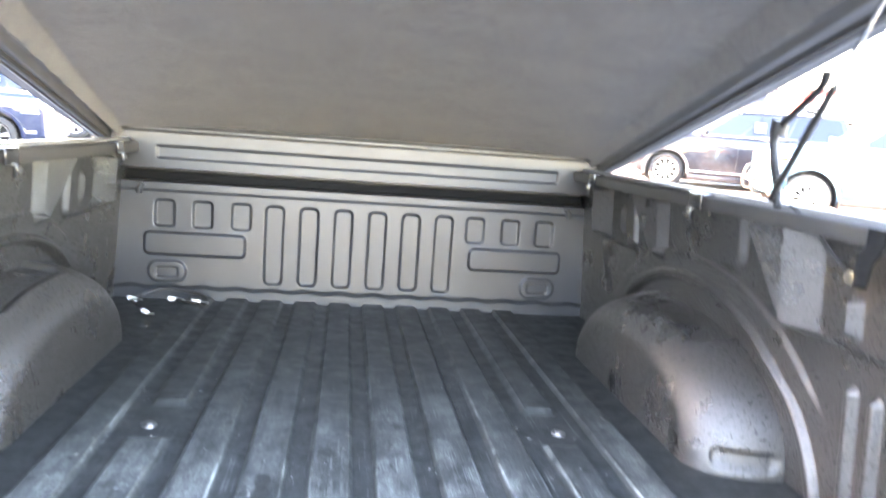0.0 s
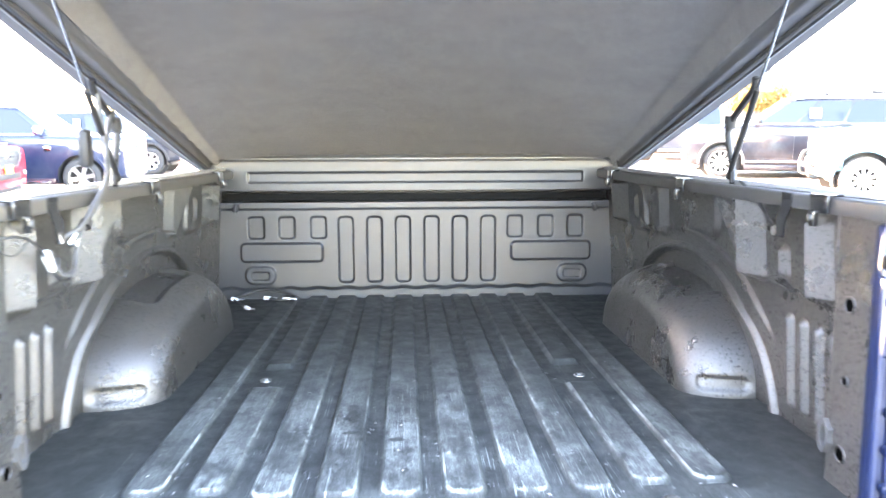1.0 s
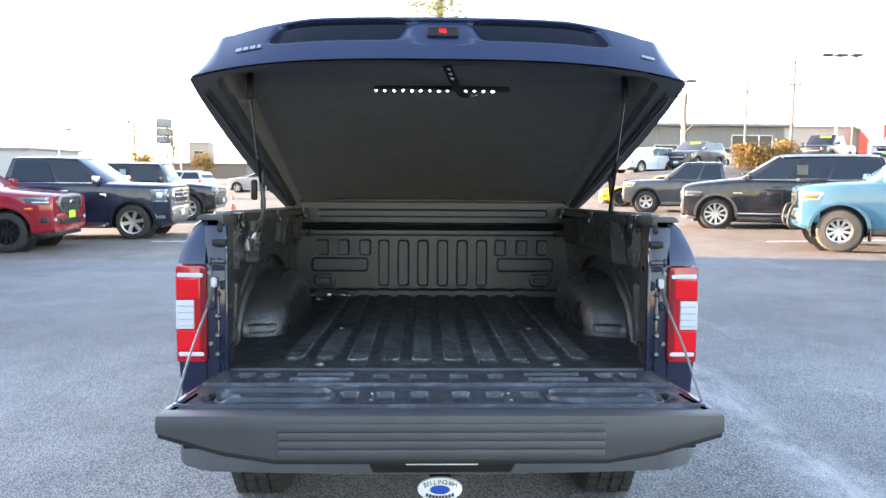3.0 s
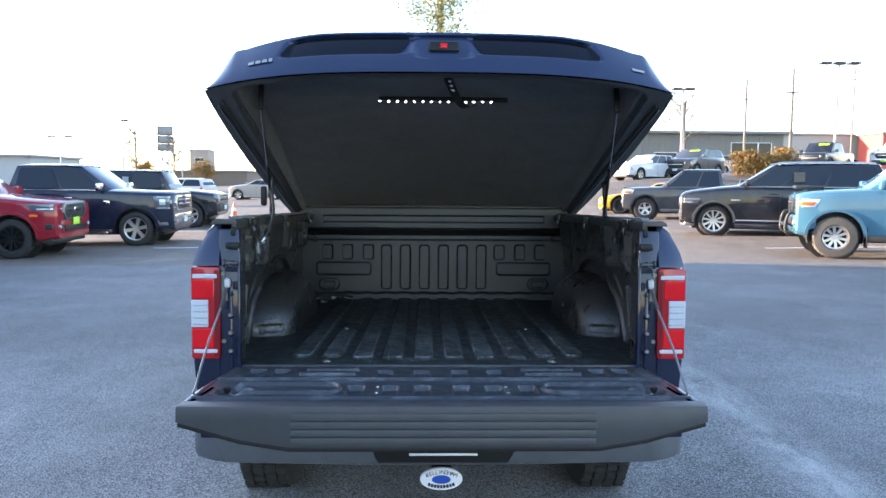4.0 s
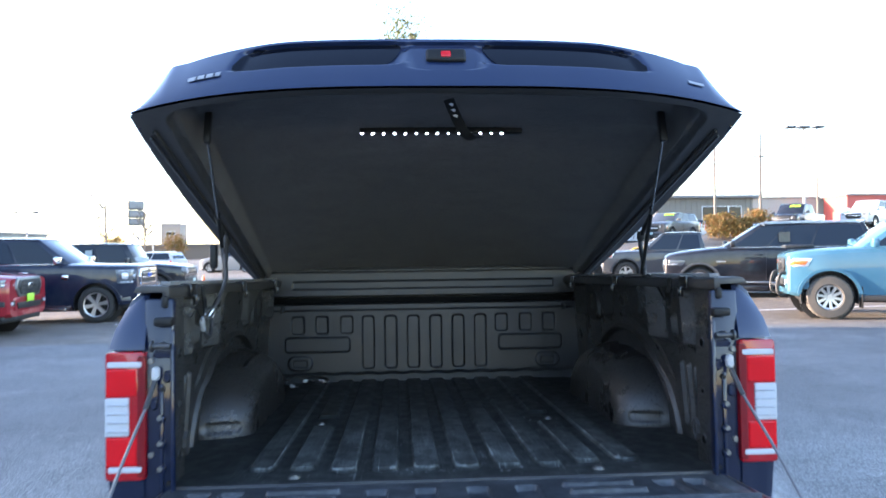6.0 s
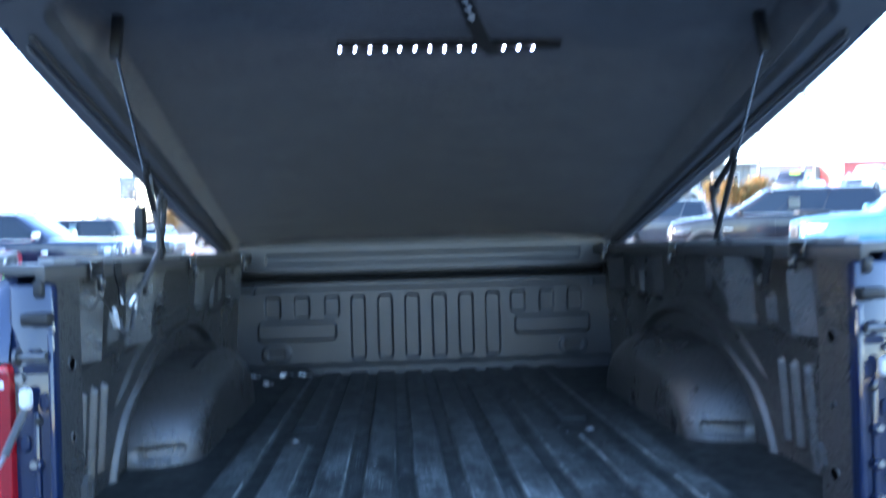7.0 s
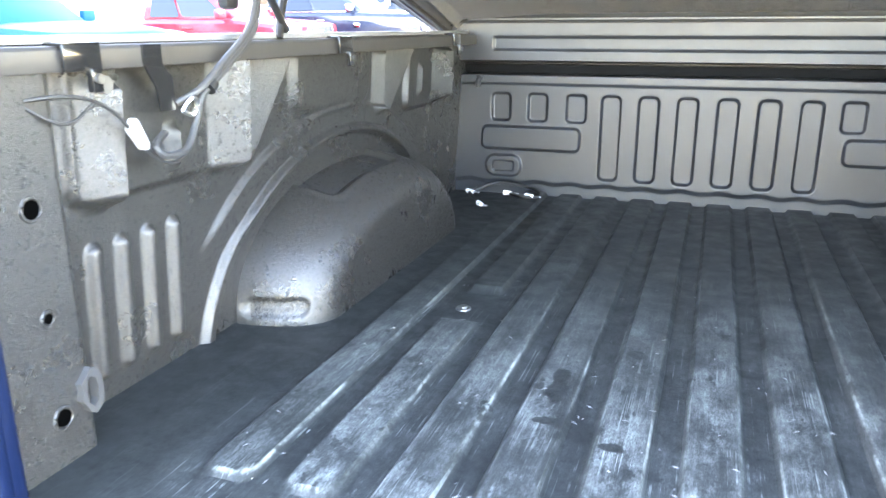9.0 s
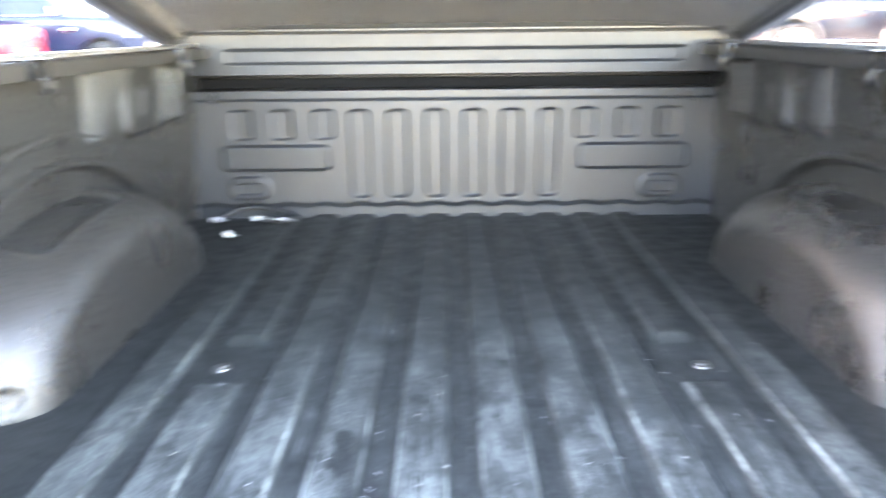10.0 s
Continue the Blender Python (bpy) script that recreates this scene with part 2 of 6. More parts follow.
# near-black for flat discs and slots: the shade inside holes as colour
HOLE = Mat("hole_shade_black", grey(0.001), 1.0, 0.0, Specular_IOR_Level=0.0).m
ASPHALT = mat_asphalt()
GLASS = mat_glass_dark()
LED = Mat("led_diode", grey(0.9), 0.4, 0.0, Emission_Color=(0.86, 0.93, 1.0, 1), Emission_Strength=22.0).m


# ---- building tools ----
def part(name, bm, material, parent=None, label="", smooth=True, m=None, sharp=32):
    """Links a bmesh as one mesh object, under a thing or a part."""
    me = bpy.data.meshes.new(name)
    bmesh.ops.recalc_face_normals(bm, faces=bm.faces[:])
    bm.to_mesh(me)
    bm.free()
    return made(name, me, material, parent, label, smooth, m, sharp)


def made(name, me, material, parent=None, label="", smooth=True, m=None, sharp=32):
    if smooth:
        me.shade_smooth()
        me.set_sharp_from_angle(angle=radians(sharp))
    me.materials.append(material)
    ob = new(name, me)
    if parent is not None:
        ob.parent = parent
    if m is not None:
        ob.matrix_local = m
    if label:
        ob["label"] = label
    return ob


def thing(name, label, category, m=None, group="", kind=""):
    ob = new(name)
    ob.empty_display_size = 0.1
    if m is not None:
        ob.matrix_world = m
    return tagged(ob, label, category, group, kind)


def box(bm, lo, hi, bevel=0.0, seg=2, m=None):
    c = [(a + b) / 2 for a, b in zip(lo, hi)]
    s = [abs(b - a) for a, b in zip(lo, hi)]
    mat = Matrix.Translation(c) @ Matrix.Diagonal((*s, 1))
    got = bmesh.ops.create_cube(bm, size=1.0, matrix=(m @ mat) if m else mat)["verts"]
    if bevel:
        edges = list({e for v in got for e in v.link_edges})
        bmesh.ops.bevel(bm, geom=edges, offset=bevel, segments=seg, affect="EDGES", profile=0.5)
    return bm


def boxes(*args):
    bm = bmesh.new()
    for a in args:
        box(bm, *a)
    return bm


def rod(bm, a, b, r, r2=None, seg=12):
    a, b = Vector(a), Vector(b)
    d = b - a
    m = Matrix.Translation((a + b) / 2) @ d.to_track_quat("Z", "Y").to_matrix().to_4x4()
    bmesh.ops.create_cone(bm, cap_ends=True, segments=seg, radius1=r, radius2=r if r2 is None else r2, depth=d.length, matrix=m)
    return bm


def tube(bm, pts, r, seg=8, smooth=6):
    """A bent pipe through the points."""
    pts = [Vector(p) for p in pts]
    if smooth > 1 and len(pts) > 2:
        out = []
        ext = [2 * pts[0] - pts[1]] + pts + [2 * pts[-1] - pts[-2]]
        for i in range(1, len(ext) - 2):
            p0, p1, p2, p3 = ext[i - 1:i + 3]
            for k in range(smooth):
                t = k / smooth
                out.append(0.5 * (2 * p1 + (p2 - p0) * t + (2 * p0 - 5 * p1 + 4 * p2 - p3) * t * t + (3 * p1 - p0 - 3 * p2 + p3) * t ** 3))
        pts = out + [pts[-1]]
    rings = []
    up = Vector((0.3, 0.2, 1)).normalized()
    for i, p in enumerate(pts):
        d = (pts[min(i + 1, len(pts) - 1)] - pts[max(i - 1, 0)]).normalized()
        s = d.cross(up)
        s = s.normalized() if s.length > 1e-4 else Vector((1, 0, 0))
        u = s.cross(d)
        rings.append([bm.verts.new(p + (s * math.cos(2 * math.pi * k / seg) + u * math.sin(2 * math.pi * k / seg)) * r) for k in range(seg)])
    for a, b in zip(rings, rings[1:]):
        for k in range(seg):
            bm.faces.new((a[k], a[(k + 1) % seg], b[(k + 1) % seg], b[k]))
    bm.faces.new(rings[0][::-1])
    bm.faces.new(rings[-1])
    return bm


def prism(bm, outline, axis, lo, hi, bevel=0.0):
    """An outline of pairs, drawn out along an axis."""
    def at(p, h):
        return {"x": (h, *p), "y": (p[0], h, p[1]), "z": (*p, h)}[axis]
    a = [bm.verts.new(at(p, lo)) for p in outline]
    b = [bm.verts.new(at(p, hi)) for p in outline]
    faces = [bm.faces.new(a), bm.faces.new(b[::-1])]
    n = len(a)
    for i in range(n):
        faces.append(bm.faces.new((a[i], b[i], b[(i + 1) % n], a[(i + 1) % n])))
    bmesh.ops.recalc_face_normals(bm, faces=faces)
    if bevel:
        bmesh.ops.bevel(bm, geom=list({e for f in faces for e in f.edges}), offset=bevel, segments=2, affect="EDGES", profile=0.5)
    return bm


def oval(cx, cz, w, h, r, n=6):
    """A rounded rectangle as an outline."""
    r = min(r, w / 2, h / 2)
    pts = []
    for sx, sz, a0 in ((1, 1, 0), (-1, 1, 90), (-1, -1, 180), (1, -1, 270)):
        for k in range(n + 1):
            a = radians(a0 + 90 * k / n)
            pts.append((cx + sx * (w / 2 - r) + r * math.cos(a), cz + sz * (h / 2 - r) + r * math.sin(a)))
    return pts


def sheet(name, us, vs, place, material, parent, label="", keep=None, m=None, sharp=40):
    """A pressed sheet: a grid over us and vs, laid out by place(U, V) -> X, Y, Z arrays."""
    U, V = np.meshgrid(us, vs)
    X, Y, Z = (np.broadcast_to(k, U.shape) for k in place(U, V))
    co = np.stack([X.ravel(), Y.ravel(), Z.ravel()], 1)
    nu, nv = len(us), len(vs)
    i = np.arange(nu * nv).reshape(nv, nu)
    f = np.stack([i[:-1, :-1], i[:-1, 1:], i[1:, 1:], i[1:, :-1]], -1).reshape(-1, 4)
    if keep is not None:
        um, vm = (U[:-1, :-1] + U[1:, 1:]) / 2, (V[:-1, :-1] + V[1:, 1:]) / 2
        f = f[keep(um, vm).ravel()]
    me = bpy.data.meshes.new(name)
    me.from_pydata(co.tolist(), [], f.tolist())
    me.validate()
    me.update()
    return made(name, me, material, parent, label, True, m, sharp)


def sd_box(U, V, cx, cv, w, h, r):
    """Signed distance to a rounded rectangle."""
    dx, dy = np.abs(U - cx) - w / 2 + r, np.abs(V - cv) - h / 2 + r
    return np.hypot(np.maximum(dx, 0), np.maximum(dy, 0)) + np.minimum(np.maximum(dx, dy), 0) - r


def step(d, soft):
    """1 inside, 0 outside, with a soft edge."""
    t = np.clip(0.5 - d / soft, 0, 1)
    return t * t * (3 - 2 * t)


def lin(a, b, d):
    return np.linspace(a, b, max(2, int(round((b - a) / d)) + 1))


# ---- the pickup truck ----
SLEEVE = mat_plastic("grey_sleeve", 0.035, 0.6, 200)
CAPPL = mat_plastic("cap_plastic", 0.042, 0.5, 260, (0.97, 1.0, 1.05))
MIDRED = Mat("deep_red_lens", (0.36, 0.004, 0.008), 0.10, 0.0, Coat_Weight=0.5).m
DARKRED = Mat("dark_red_lens", (0.17, 0.003, 0.006), 0.15, 0.0, Coat_Weight=0.3).m
LENSRIB = Mat("ribbed_lens", (0.42, 0.44, 0.47), 0.2, 0.0, Coat_Weight=0.5).m
CABLE = mat_plastic("black_cable", 0.02, 0.45)
RAILPL = mat_plastic("weathered_rail_plastic", 0.032, 0.42, 160, (1.06, 1.0, 0.92))
BLACKMETAL = Mat("gloss_black_steel", grey(0.012), 0.18, 0.0, Coat_Weight=0.6).m
FLOOR, LENGTH = 0.90, 2.03
truck = thing("pickup_truck", "dark blue pickup with folded-down tailgate and raised bed lid", "truck", TRUCK)

RIDGES = [(-0.5625 + 0.125 * k) for k in range(10)]


def floor_height(X, Y):
    h = np.zeros_like(X)
    for i, c in enumerate(RIDGES):
        rear = 0.10 if abs(c) < 0.4 else 0.135
        d = sd_box(X, Y, c, (rear + 2.2) / 2, 0.078, 2.2 - rear, 0.03)
        ridge = step(d, 0.011)
        if i in (1, 8):                                   # broken round the bed bolt
            ridge = ridge * (1 - step(sd_box(X, Y, c, 0.87, 0.14, 0.20, 0.04), 0.03))
        h = np.maximum(h, ridge)
    for s in (-1, 1):                                     # broad flats beside the wheel housings
        h = np.maximum(h, 0.12 * step(sd_box(X, Y, s * 0.70, 0.33, 0.13, 0.42, 0.03), 0.03))
    return FLOOR - 0.011 + 0.012 * h


sheet("bed_floor", lin(-0.90, 0.90, 0.004), lin(0.0, LENGTH + 0.02, 0.010), lambda U, V: (U, V, floor_height(U, V)), FLOORMAT, truck, "black ribbed bed floor, scuffed pale near the gate")
bm = boxes(((-0.78, -0.014, FLOOR - 0.03), (0.78, 0.0, FLOOR - 0.009), 0.002))
part("sill_edge", bm, CAPPL, truck, "worn grey edge of the bed floor")
part("sill_face", boxes(((-0.86, -0.012, 0.72), (0.86, 0.02, FLOOR - 0.03), 0.004)), BLUE, truck)


def front_depth(X, Z):
    """How far the front bulkhead lies behind its lower face."""
    d = np.zeros_like(X)
    for k in range(6):
        d += 0.016 * step(sd_box(X, Z, -0.3125 + 0.125 * k, 1.105, 0.064, 0.29, 0.02), 0.010)
    for s in (-1, 1):
        for c in (0.699, 0.567, 0.431):
            d += 0.011 * step(sd_box(X, Z, s * c, 1.204, 0.066, 0.094, 0.014), 0.010)
        d -= 0.013 * step(sd_box(X, Z, s * 0.59, 1.096, 0.352, 0.080, 0.02), 0.011)
        d -= 0.010 * step(sd_box(X, Z, s * 0.686, 0.995, 0.130, 0.076, 0.036), 0.010)
        d += 0.006 * step(sd_box(X, Z, s * 0.686, 0.993, 0.078, 0.036, 0.01), 0.006)
    d -= 0.006 * step(1.285 - Z, 0.010)
    d += 0.095 * step(np.abs(Z - 1.340) - 0.020, 0.010)       # deep groove under the header
    d -= 0.030 * step(1.362 - Z, 0.010)
    d += 0.009 * step(sd_box(X, Z, 0, 1.423, 1.44, 0.042, 0.006), 0.010)
    d += 0.010 * step(Z - 0.935 - 0.004 * np.cos(2 * np.pi * (X - 0.0625) / 0.125), 0.02)
    return d


sheet("front_bulkhead", lin(-0.885, 0.885, 0.003), lin(0.87, 1.49, 0.003), lambda U, V: (U, LENGTH + front_depth(U, V), V), BULK, truck, "black pressed bulkhead with six tall slots")


# added black strip that paints the header's shade into the groove
part("groove_shade", boxes(((-0.838, LENGTH + 0.012, 1.321), (0.838, LENGTH + 0.05, 1.352), 0.004)), Mat("groove_shade_black", grey(0.006), 0.95, 0.0, Specular_IOR_Level=0.1).m, truck, "black strip standing in for the shade in the groove under the header")


for s in (-1, 1):
    bm = bmesh.new()
    tube(bm, [(s * 0.770, LENGTH - 0.008, 1.310), (s * 0.782, LENGTH - 0.008, 1.297), (s * 0.786, LENGTH - 0.006, 1.272)], 0.010, 8, 4)
    part("corner_fold", bm, BULK, truck, "folded corner of the bulkhead's upper edge")


def wall_out(Y, Z):
    """Half width of the plain side wall: it leans outwards downwards and steps in to the gate post."""
    lean = 0.838 + 0.066 * (1.45 - Z)
    t = np.clip((Y - 0.138) / 0.062, 0, 1)
    return 0.787 + (lean - 0.787) * t * t * (3 - 2 * t)


def wall_in(Y, Z):
    """How far the side wall stands proud, towards the bed."""
    d = np.zeros_like(Y)
    for c in (0.252, 0.312, 0.375, 0.437):                # four upright ribs, pointed at the top
        d += 0.015 * step(sd_box(Y, Z, c, 1.045, 0.024, 0.222, 0.012), 0.015)
    e = np.hypot((Y - 1.08) / 0.565, (Z - 0.84) / 0.392)
    d += 0.016 * step((np.abs(e - 1.0) - 0.026) * 0.45, 0.013)
    d += 0.010 * step((e - 1.16) * 0.42, 0.014) * step(1.09 - Z, 0.08) * step(0.985 - e, 0.02)
    d += 0.018 * step(sd_box(Y, Z, 0.405, 1.36, 0.40, 0.27, 0.03), 0.020)      # proud upper panel
    d += 0.013 * step(sd_box(Y, Z, 1.03, 1.385, 0.39, 0.19, 0.05), 0.03)
    d += 0.016 * step(sd_box(Y, Z, 1.62, 1.36, 0.29, 0.235, 0.03), 0.020)
    # sawtooth bands: each slopes inwards towards the cab and then drops back
    for lo, hi, bottom, top, taper in ((0.222, 0.280, 1.213, 1.40, 0), (0.402, 0.430, 1.250, 1.318, 0), (0.520, 0.592, 1.222, 1.43, 0), (0.668, 0.779, 1.232, 1.44, 0.44), (1.251, 1.292, 1.255, 1.42, 0), (1.346, 1.459, 1.246, 1.45, 0.50), (1.542, 1.562, 1.285, 1.365, 0), (1.668, 1.744, 1.256, 1.415, 0), (1.796, 1.842, 1.285, 1.45, 0)):
        end = hi - taper * np.clip(1.44 - Z, 0, 1)
        rise = np.clip((Y - lo) / (hi - lo), 0, 1) * step(Y - end - 0.004, 0.009)
        d += min(0.62 * (hi - lo), 0.048) * rise * step(np.abs(Z - (top + bottom) / 2) - (top - bottom) / 2, 0.026)
    d -= 0.005 * step(np.abs(Y - 0.206) - 0.004, 0.008) * step(np.abs(Z - 1.30) - 0.07, 0.03)
    return d


for s, side in ((-1, "driver"), (1, "passenger")):
    sheet("side_wall", lin(0.0, LENGTH + 0.03, 0.0032), lin(0.875, 1.452, 0.0032), lambda U, V: (s * (wall_out(U, V) - wall_in(U, V)), U, V), LINER, truck, "black textured inner bed wall with ribs")
    for z, r in ((1.254, 0.0135), (1.106, 0.008), (0.960, 0.0135)):
        bm = bmesh.new()
        rod(bm, (s * 0.792, 0.092, z), (s * 0.7855, 0.092, z), r, None, 20)
        hole = part("bolt_hole", bm, HOLE, truck)
        bm = bmesh.new()
        tube(bm, [(s * 0.7865, 0.092 + (r + 0.002) * math.cos(k * math.pi / 8), z + (r + 0.002) * math.sin(k * math.pi / 8)) for k in range(17)], 0.003, 6, 1)
        part("hole_rim", bm, LINER, hole)

    # wheel housing: an arch swept from floor to floor, rounded towards the bed, with a sunken shelf on top
    def housing(U, V):
        a = U * math.pi
        sv = np.clip(V, 0, 1)
        cs = np.sign(np.cos(a)) * np.abs(np.cos(a)) ** 0.92
        yb, zb = 1.10 - 0.485 * cs, 0.880 + 0.288 * np.abs(np.sin(a)) ** 0.90
        yc = 1.10 - 0.26 * np.cos(a)
        y, z = yb + (yc - yb) * sv, zb + (0.880 - zb) * sv
        run = np.hypot(yb - yc, zb - 0.880) * sv
        t = np.clip(run / 0.115, 0, 1)
        inn = 0.182 * np.sqrt(np.clip(1 - (1 - t) ** 2.2, 0, 1))
        # flat pocket low on the rear face
        hole = step(sd_box(inn, np.where(U < 0.5, z, 9.0), 0.080, 0.925, 0.125, 0.036, 0.016), 0.016)
        shelf = step(sd_box(y, inn, 1.04, 0.05, 0.36, 0.115, 0.03), 0.022) * step(1.06 - z, 0.03)
        lip = step(np.abs(sd_box(y, inn, 1.04, 0.05, 0.39, 0.145, 0.04)) - 0.006, 0.012) * step(1.06 - z, 0.03)
        return s * (0.870 - inn), y + 0.009 * hole, z - 0.015 * shelf + 0.003 * lip
    sheet("wheel_housing", np.linspace(0, 1, 200), np.concatenate([np.linspace(0, 0.06, 40), np.linspace(0.065, 0.45, 70), np.linspace(0.47, 1, 12)]), housing, LINER, truck, "black textured wheel housing", None, None, 60)

    # painted rear post, skin and rail
    post = part("rear_post", prism(bmesh.new(), [(s * x, z) for x, z in ((0.772, 0.62), (0.91, 0.62), (0.936, 0.90), (0.936, 1.25), (0.856, 1.272), (0.850, 1.418), (0.772, 1.418))], "y", -0.018, 0.012, 0.008), BLUE, truck, "blue painted gate post")
    part("post_rib", boxes(((s * 0.766, -0.034, 0.66), (s * 0.778, -0.012, 1.33), 0.005)), BLUE, post)
    part("post_rib", boxes(((s * 0.798, -0.026, 0.70), (s * 0.810, -0.012, 1.18), 0.005)), BLUE, post)
    for z in (0.945, 1.015, 1.085):
        bump = part("weld_bump", boxes(((s * 0.792, -0.038, z - 0.012), (s * 0.816, -0.014, z + 0.010), 0.008, 3)), BLUE, post)
        part("bolt", rod(bmesh.new(), (s * 0.804, -0.030, z + 0.004), (s * 0.804, -0.041, z + 0.004), 0.007), ZINC, bump)
    for x, z, r in ((0.832, 1.245, 0.008), (0.832, 0.985, 0.008), (0.785, 0.905, 0.006), (0.80, 1.165, 0.007)):
        part("grommet", rod(bmesh.new(), (s * x, -0.012, z), (s * x, -0.027, z), r), ZINC if r > 0.007 else BLACKPL, post)
    part("latch_block", boxes(((s * 0.768, -0.050, 1.342), (s * 0.818, -0.015, 1.366), 0.006)), BLACKPL, post, "black latch block")
    part("bump_stop", boxes(((s * 0.785, -0.030, 1.392), (s * 0.803, -0.010, 1.425), 0.006)), BLACKPL, post)
    bm = bmesh.new()
    rod(bm, (s * 0.770, -0.052, 1.288), (s * 0.820, -0.052, 1.288), 0.008)
    rod(bm, (s * 0.818, -0.052, 1.288), (s * 0.824, -0.052, 1.288), 0.016, None, 20)
    rod(bm, (s * 0.800, -0.014, 1.288), (s * 0.800, -0.055, 1.288), 0.010)
    for k, z in enumerate((0.70, 0.78, 0.86, 1.125, 1.20)):
        part("pressed_boss", prism(bmesh.new(), oval(s * (0.826 if k % 2 else 0.788), z, 0.020, 0.034, 0.010), "y", -0.026, -0.014, 0.004), BLUE, post)
    part("gate_striker", bm, Mat("dull_striker_steel", (0.10, 0.10, 0.10), 0.4, 0.8).m, post, "worn dark steel gate striker pin")
    bm = bmesh.new()
    prism(bm, oval(s * 0.800, 1.262, 0.055, 0.020, 0.009), "y", -0.024, -0.012, 0.004)
    part("pressed_tab", bm, BLUE, post)
    skin = [(0.900, 0.60), (0.905, 0.52), (0.930, 0.60), (0.948, 0.78), (0.957, 0.93), (0.957, 1.10), (0.951, 1.26), (0.936, 1.335), (0.899, 1.412), (0.872, 1.436), (0.853, 1.437)]
    bm = bmesh.new()
    prism(bm, [(s * x, z) for x, z in skin], "y", 0.010, 2.20, 0.008)
    part("bed_side", bm, BLUE, truck, "dark blue painted bed side")
    bm = bmesh.new()
    prism(bm, [(s * x, z) for x, z in ((0.782, 1.420), (0.782, 1.448), (0.787, 1.453), (0.858, 1.456), (0.874, 1.449), (0.880, 1.435), (0.80, 1.435), (0.80, 1.420))], "y", -0.022, 2.02, 0.0015)
    part("rail_cap", bm, RAILPL, truck, "black plastic cap along the bed rail")
    bm = boxes(((s * 0.802, 0.06, 1.455), (s * 0.832, 1.96, 1.466), 0.0015))
    part("lid_seal_track", bm, mat_plastic("aluminium_track", 0.16, 0.45), truck, "grey aluminium lid track on the rail")

    # painted corner above the tail light, bulged rearwards; sky sheen is in its colour
    def corner(U, V):
        edge = np.interp(V, (1.277, 1.33, 1.38, 1.412, 1.430), (0.950, 0.937, 0.914, 0.897, 0.878))
        x = 0.846 + (edge - 0.846) * U
        return s * x, -0.034 + 0.045 * ((V - 1.277) / 0.153) ** 1.2 + 0.016 * U ** 3, V
    sheet("corner_panel", np.linspace(0, 1, 24), np.linspace(1.277, 1.430, 30), corner, SHEENBLUE, truck, "glossy blue corner above the tail light")

    def under(U, V):
        edge = np.interp(V, (0.56, 0.62, 0.78, 0.916), (0.915, 0.930, 0.945, 0.952))
        return s * (0.850 + (edge - 0.850) * U), -0.026 + 0.075 * (0.916 - V) + 0.016 * U ** 3, V
    sheet("lower_corner", np.linspace(0, 1, 16), np.linspace(0.56, 0.916, 20), under, BLUE, truck, "blue painted corner below the tail light")

    # tail light, wrapped round the corner
    def lamp_out(z0, z1, x0, x1, y0, r=0.005):
        bm2 = bmesh.new()
        prism(bm2, oval(s * (x0 + x1) / 2, (z0 + z1) / 2, abs(x1 - x0), z1 - z0, r), "y", y0, 0.012, 0.004)
        return bm2
    lamp = part("tail_light", lamp_out(0.918, 1.272, 0.845, 0.953, -0.034, 0.010), MIDRED, truck, "red and white tail light")
    part("reversing_lens", lamp_out(1.040, 1.146, 0.888, 0.953, -0.039), WHITELENS, lamp, "clear white reversing lens")
    part("lens_band", lamp_out(1.228, 1.245, 0.853, 0.948, -0.038, 0.005), WHITELENS, lamp)
    part("lens_band", lamp_out(0.940, 0.956, 0.853, 0.945, -0.038, 0.005), WHITELENS, lamp)
    part("inner_column", lamp_out(0.926, 1.262, 0.843, 0.866, -0.0365, 0.008), DARKRED, lamp)
    part("lower_lens", lamp_out(0.960, 1.036, 0.868, 0.950, -0.0370, 0.004), REDLENS, lamp)
    for k in range(4):
        part("lens_rib", lamp_out(1.050 + 0.024 * k, 1.058 + 0.024 * k, 0.888, 0.946, -0.0415, 0.003), LENSRIB, lamp)
    part("turn_lens", lamp_out(1.150, 1.224, 0.868, 0.951, -0.037), REDLENS, lamp)

    # gate cable
    bm = bmesh.new()
    tube(bm, [(s * 0.816, -0.045, 1.175), (s * 0.822, -0.11, 1.12), (s * 0.826, -0.28, 1.005), (s * 0.822, -0.445, 0.888)], 0.0040, 8, 5)
    cable = part("gate_cable", bm, Mat("coated_cable", (0.16, 0.16, 0.165), 0.4, 0.3).m, truck, "grey steel tailgate cable")
    bm = bmesh.new()
    prism(bm, oval(s * 0.812, 1.212, 0.021, 0.038, 0.010), "y", -0.052, -0.036, 0.004)
    part("cable_end", bm, mat_plastic("pale_cable_eye", 0.42, 0.4, 80), cable, "pale cable end on its pin")
    bm = bmesh.new()
    rod(bm, (s * 0.815, -0.045, 1.19), (s * 0.821, -0.105, 1.125), 0.007)
    part("cable_sleeve", bm, SLEEVE, cable)

# cap where the lid hinges on the bulkhead, and the cab ahead of it
part("bulkhead_cap", boxes(((-0.87, 2.012, 1.484), (0.87, 2.15, 1.500), 0.006)), BLACKPL, truck, "black cap on the bulkhead")
part("weather_strip", boxes(((-0.835, 1.982, 1.506), (0.835, 2.004, 1.521), 0.003)), RUBBER, truck, "black rubber strip above the header")
part("strip_lip", boxes(((-0.835, 1.986, 1.490), (0.835, 2.010, 1.500), 0.003)), RUBBER, truck)
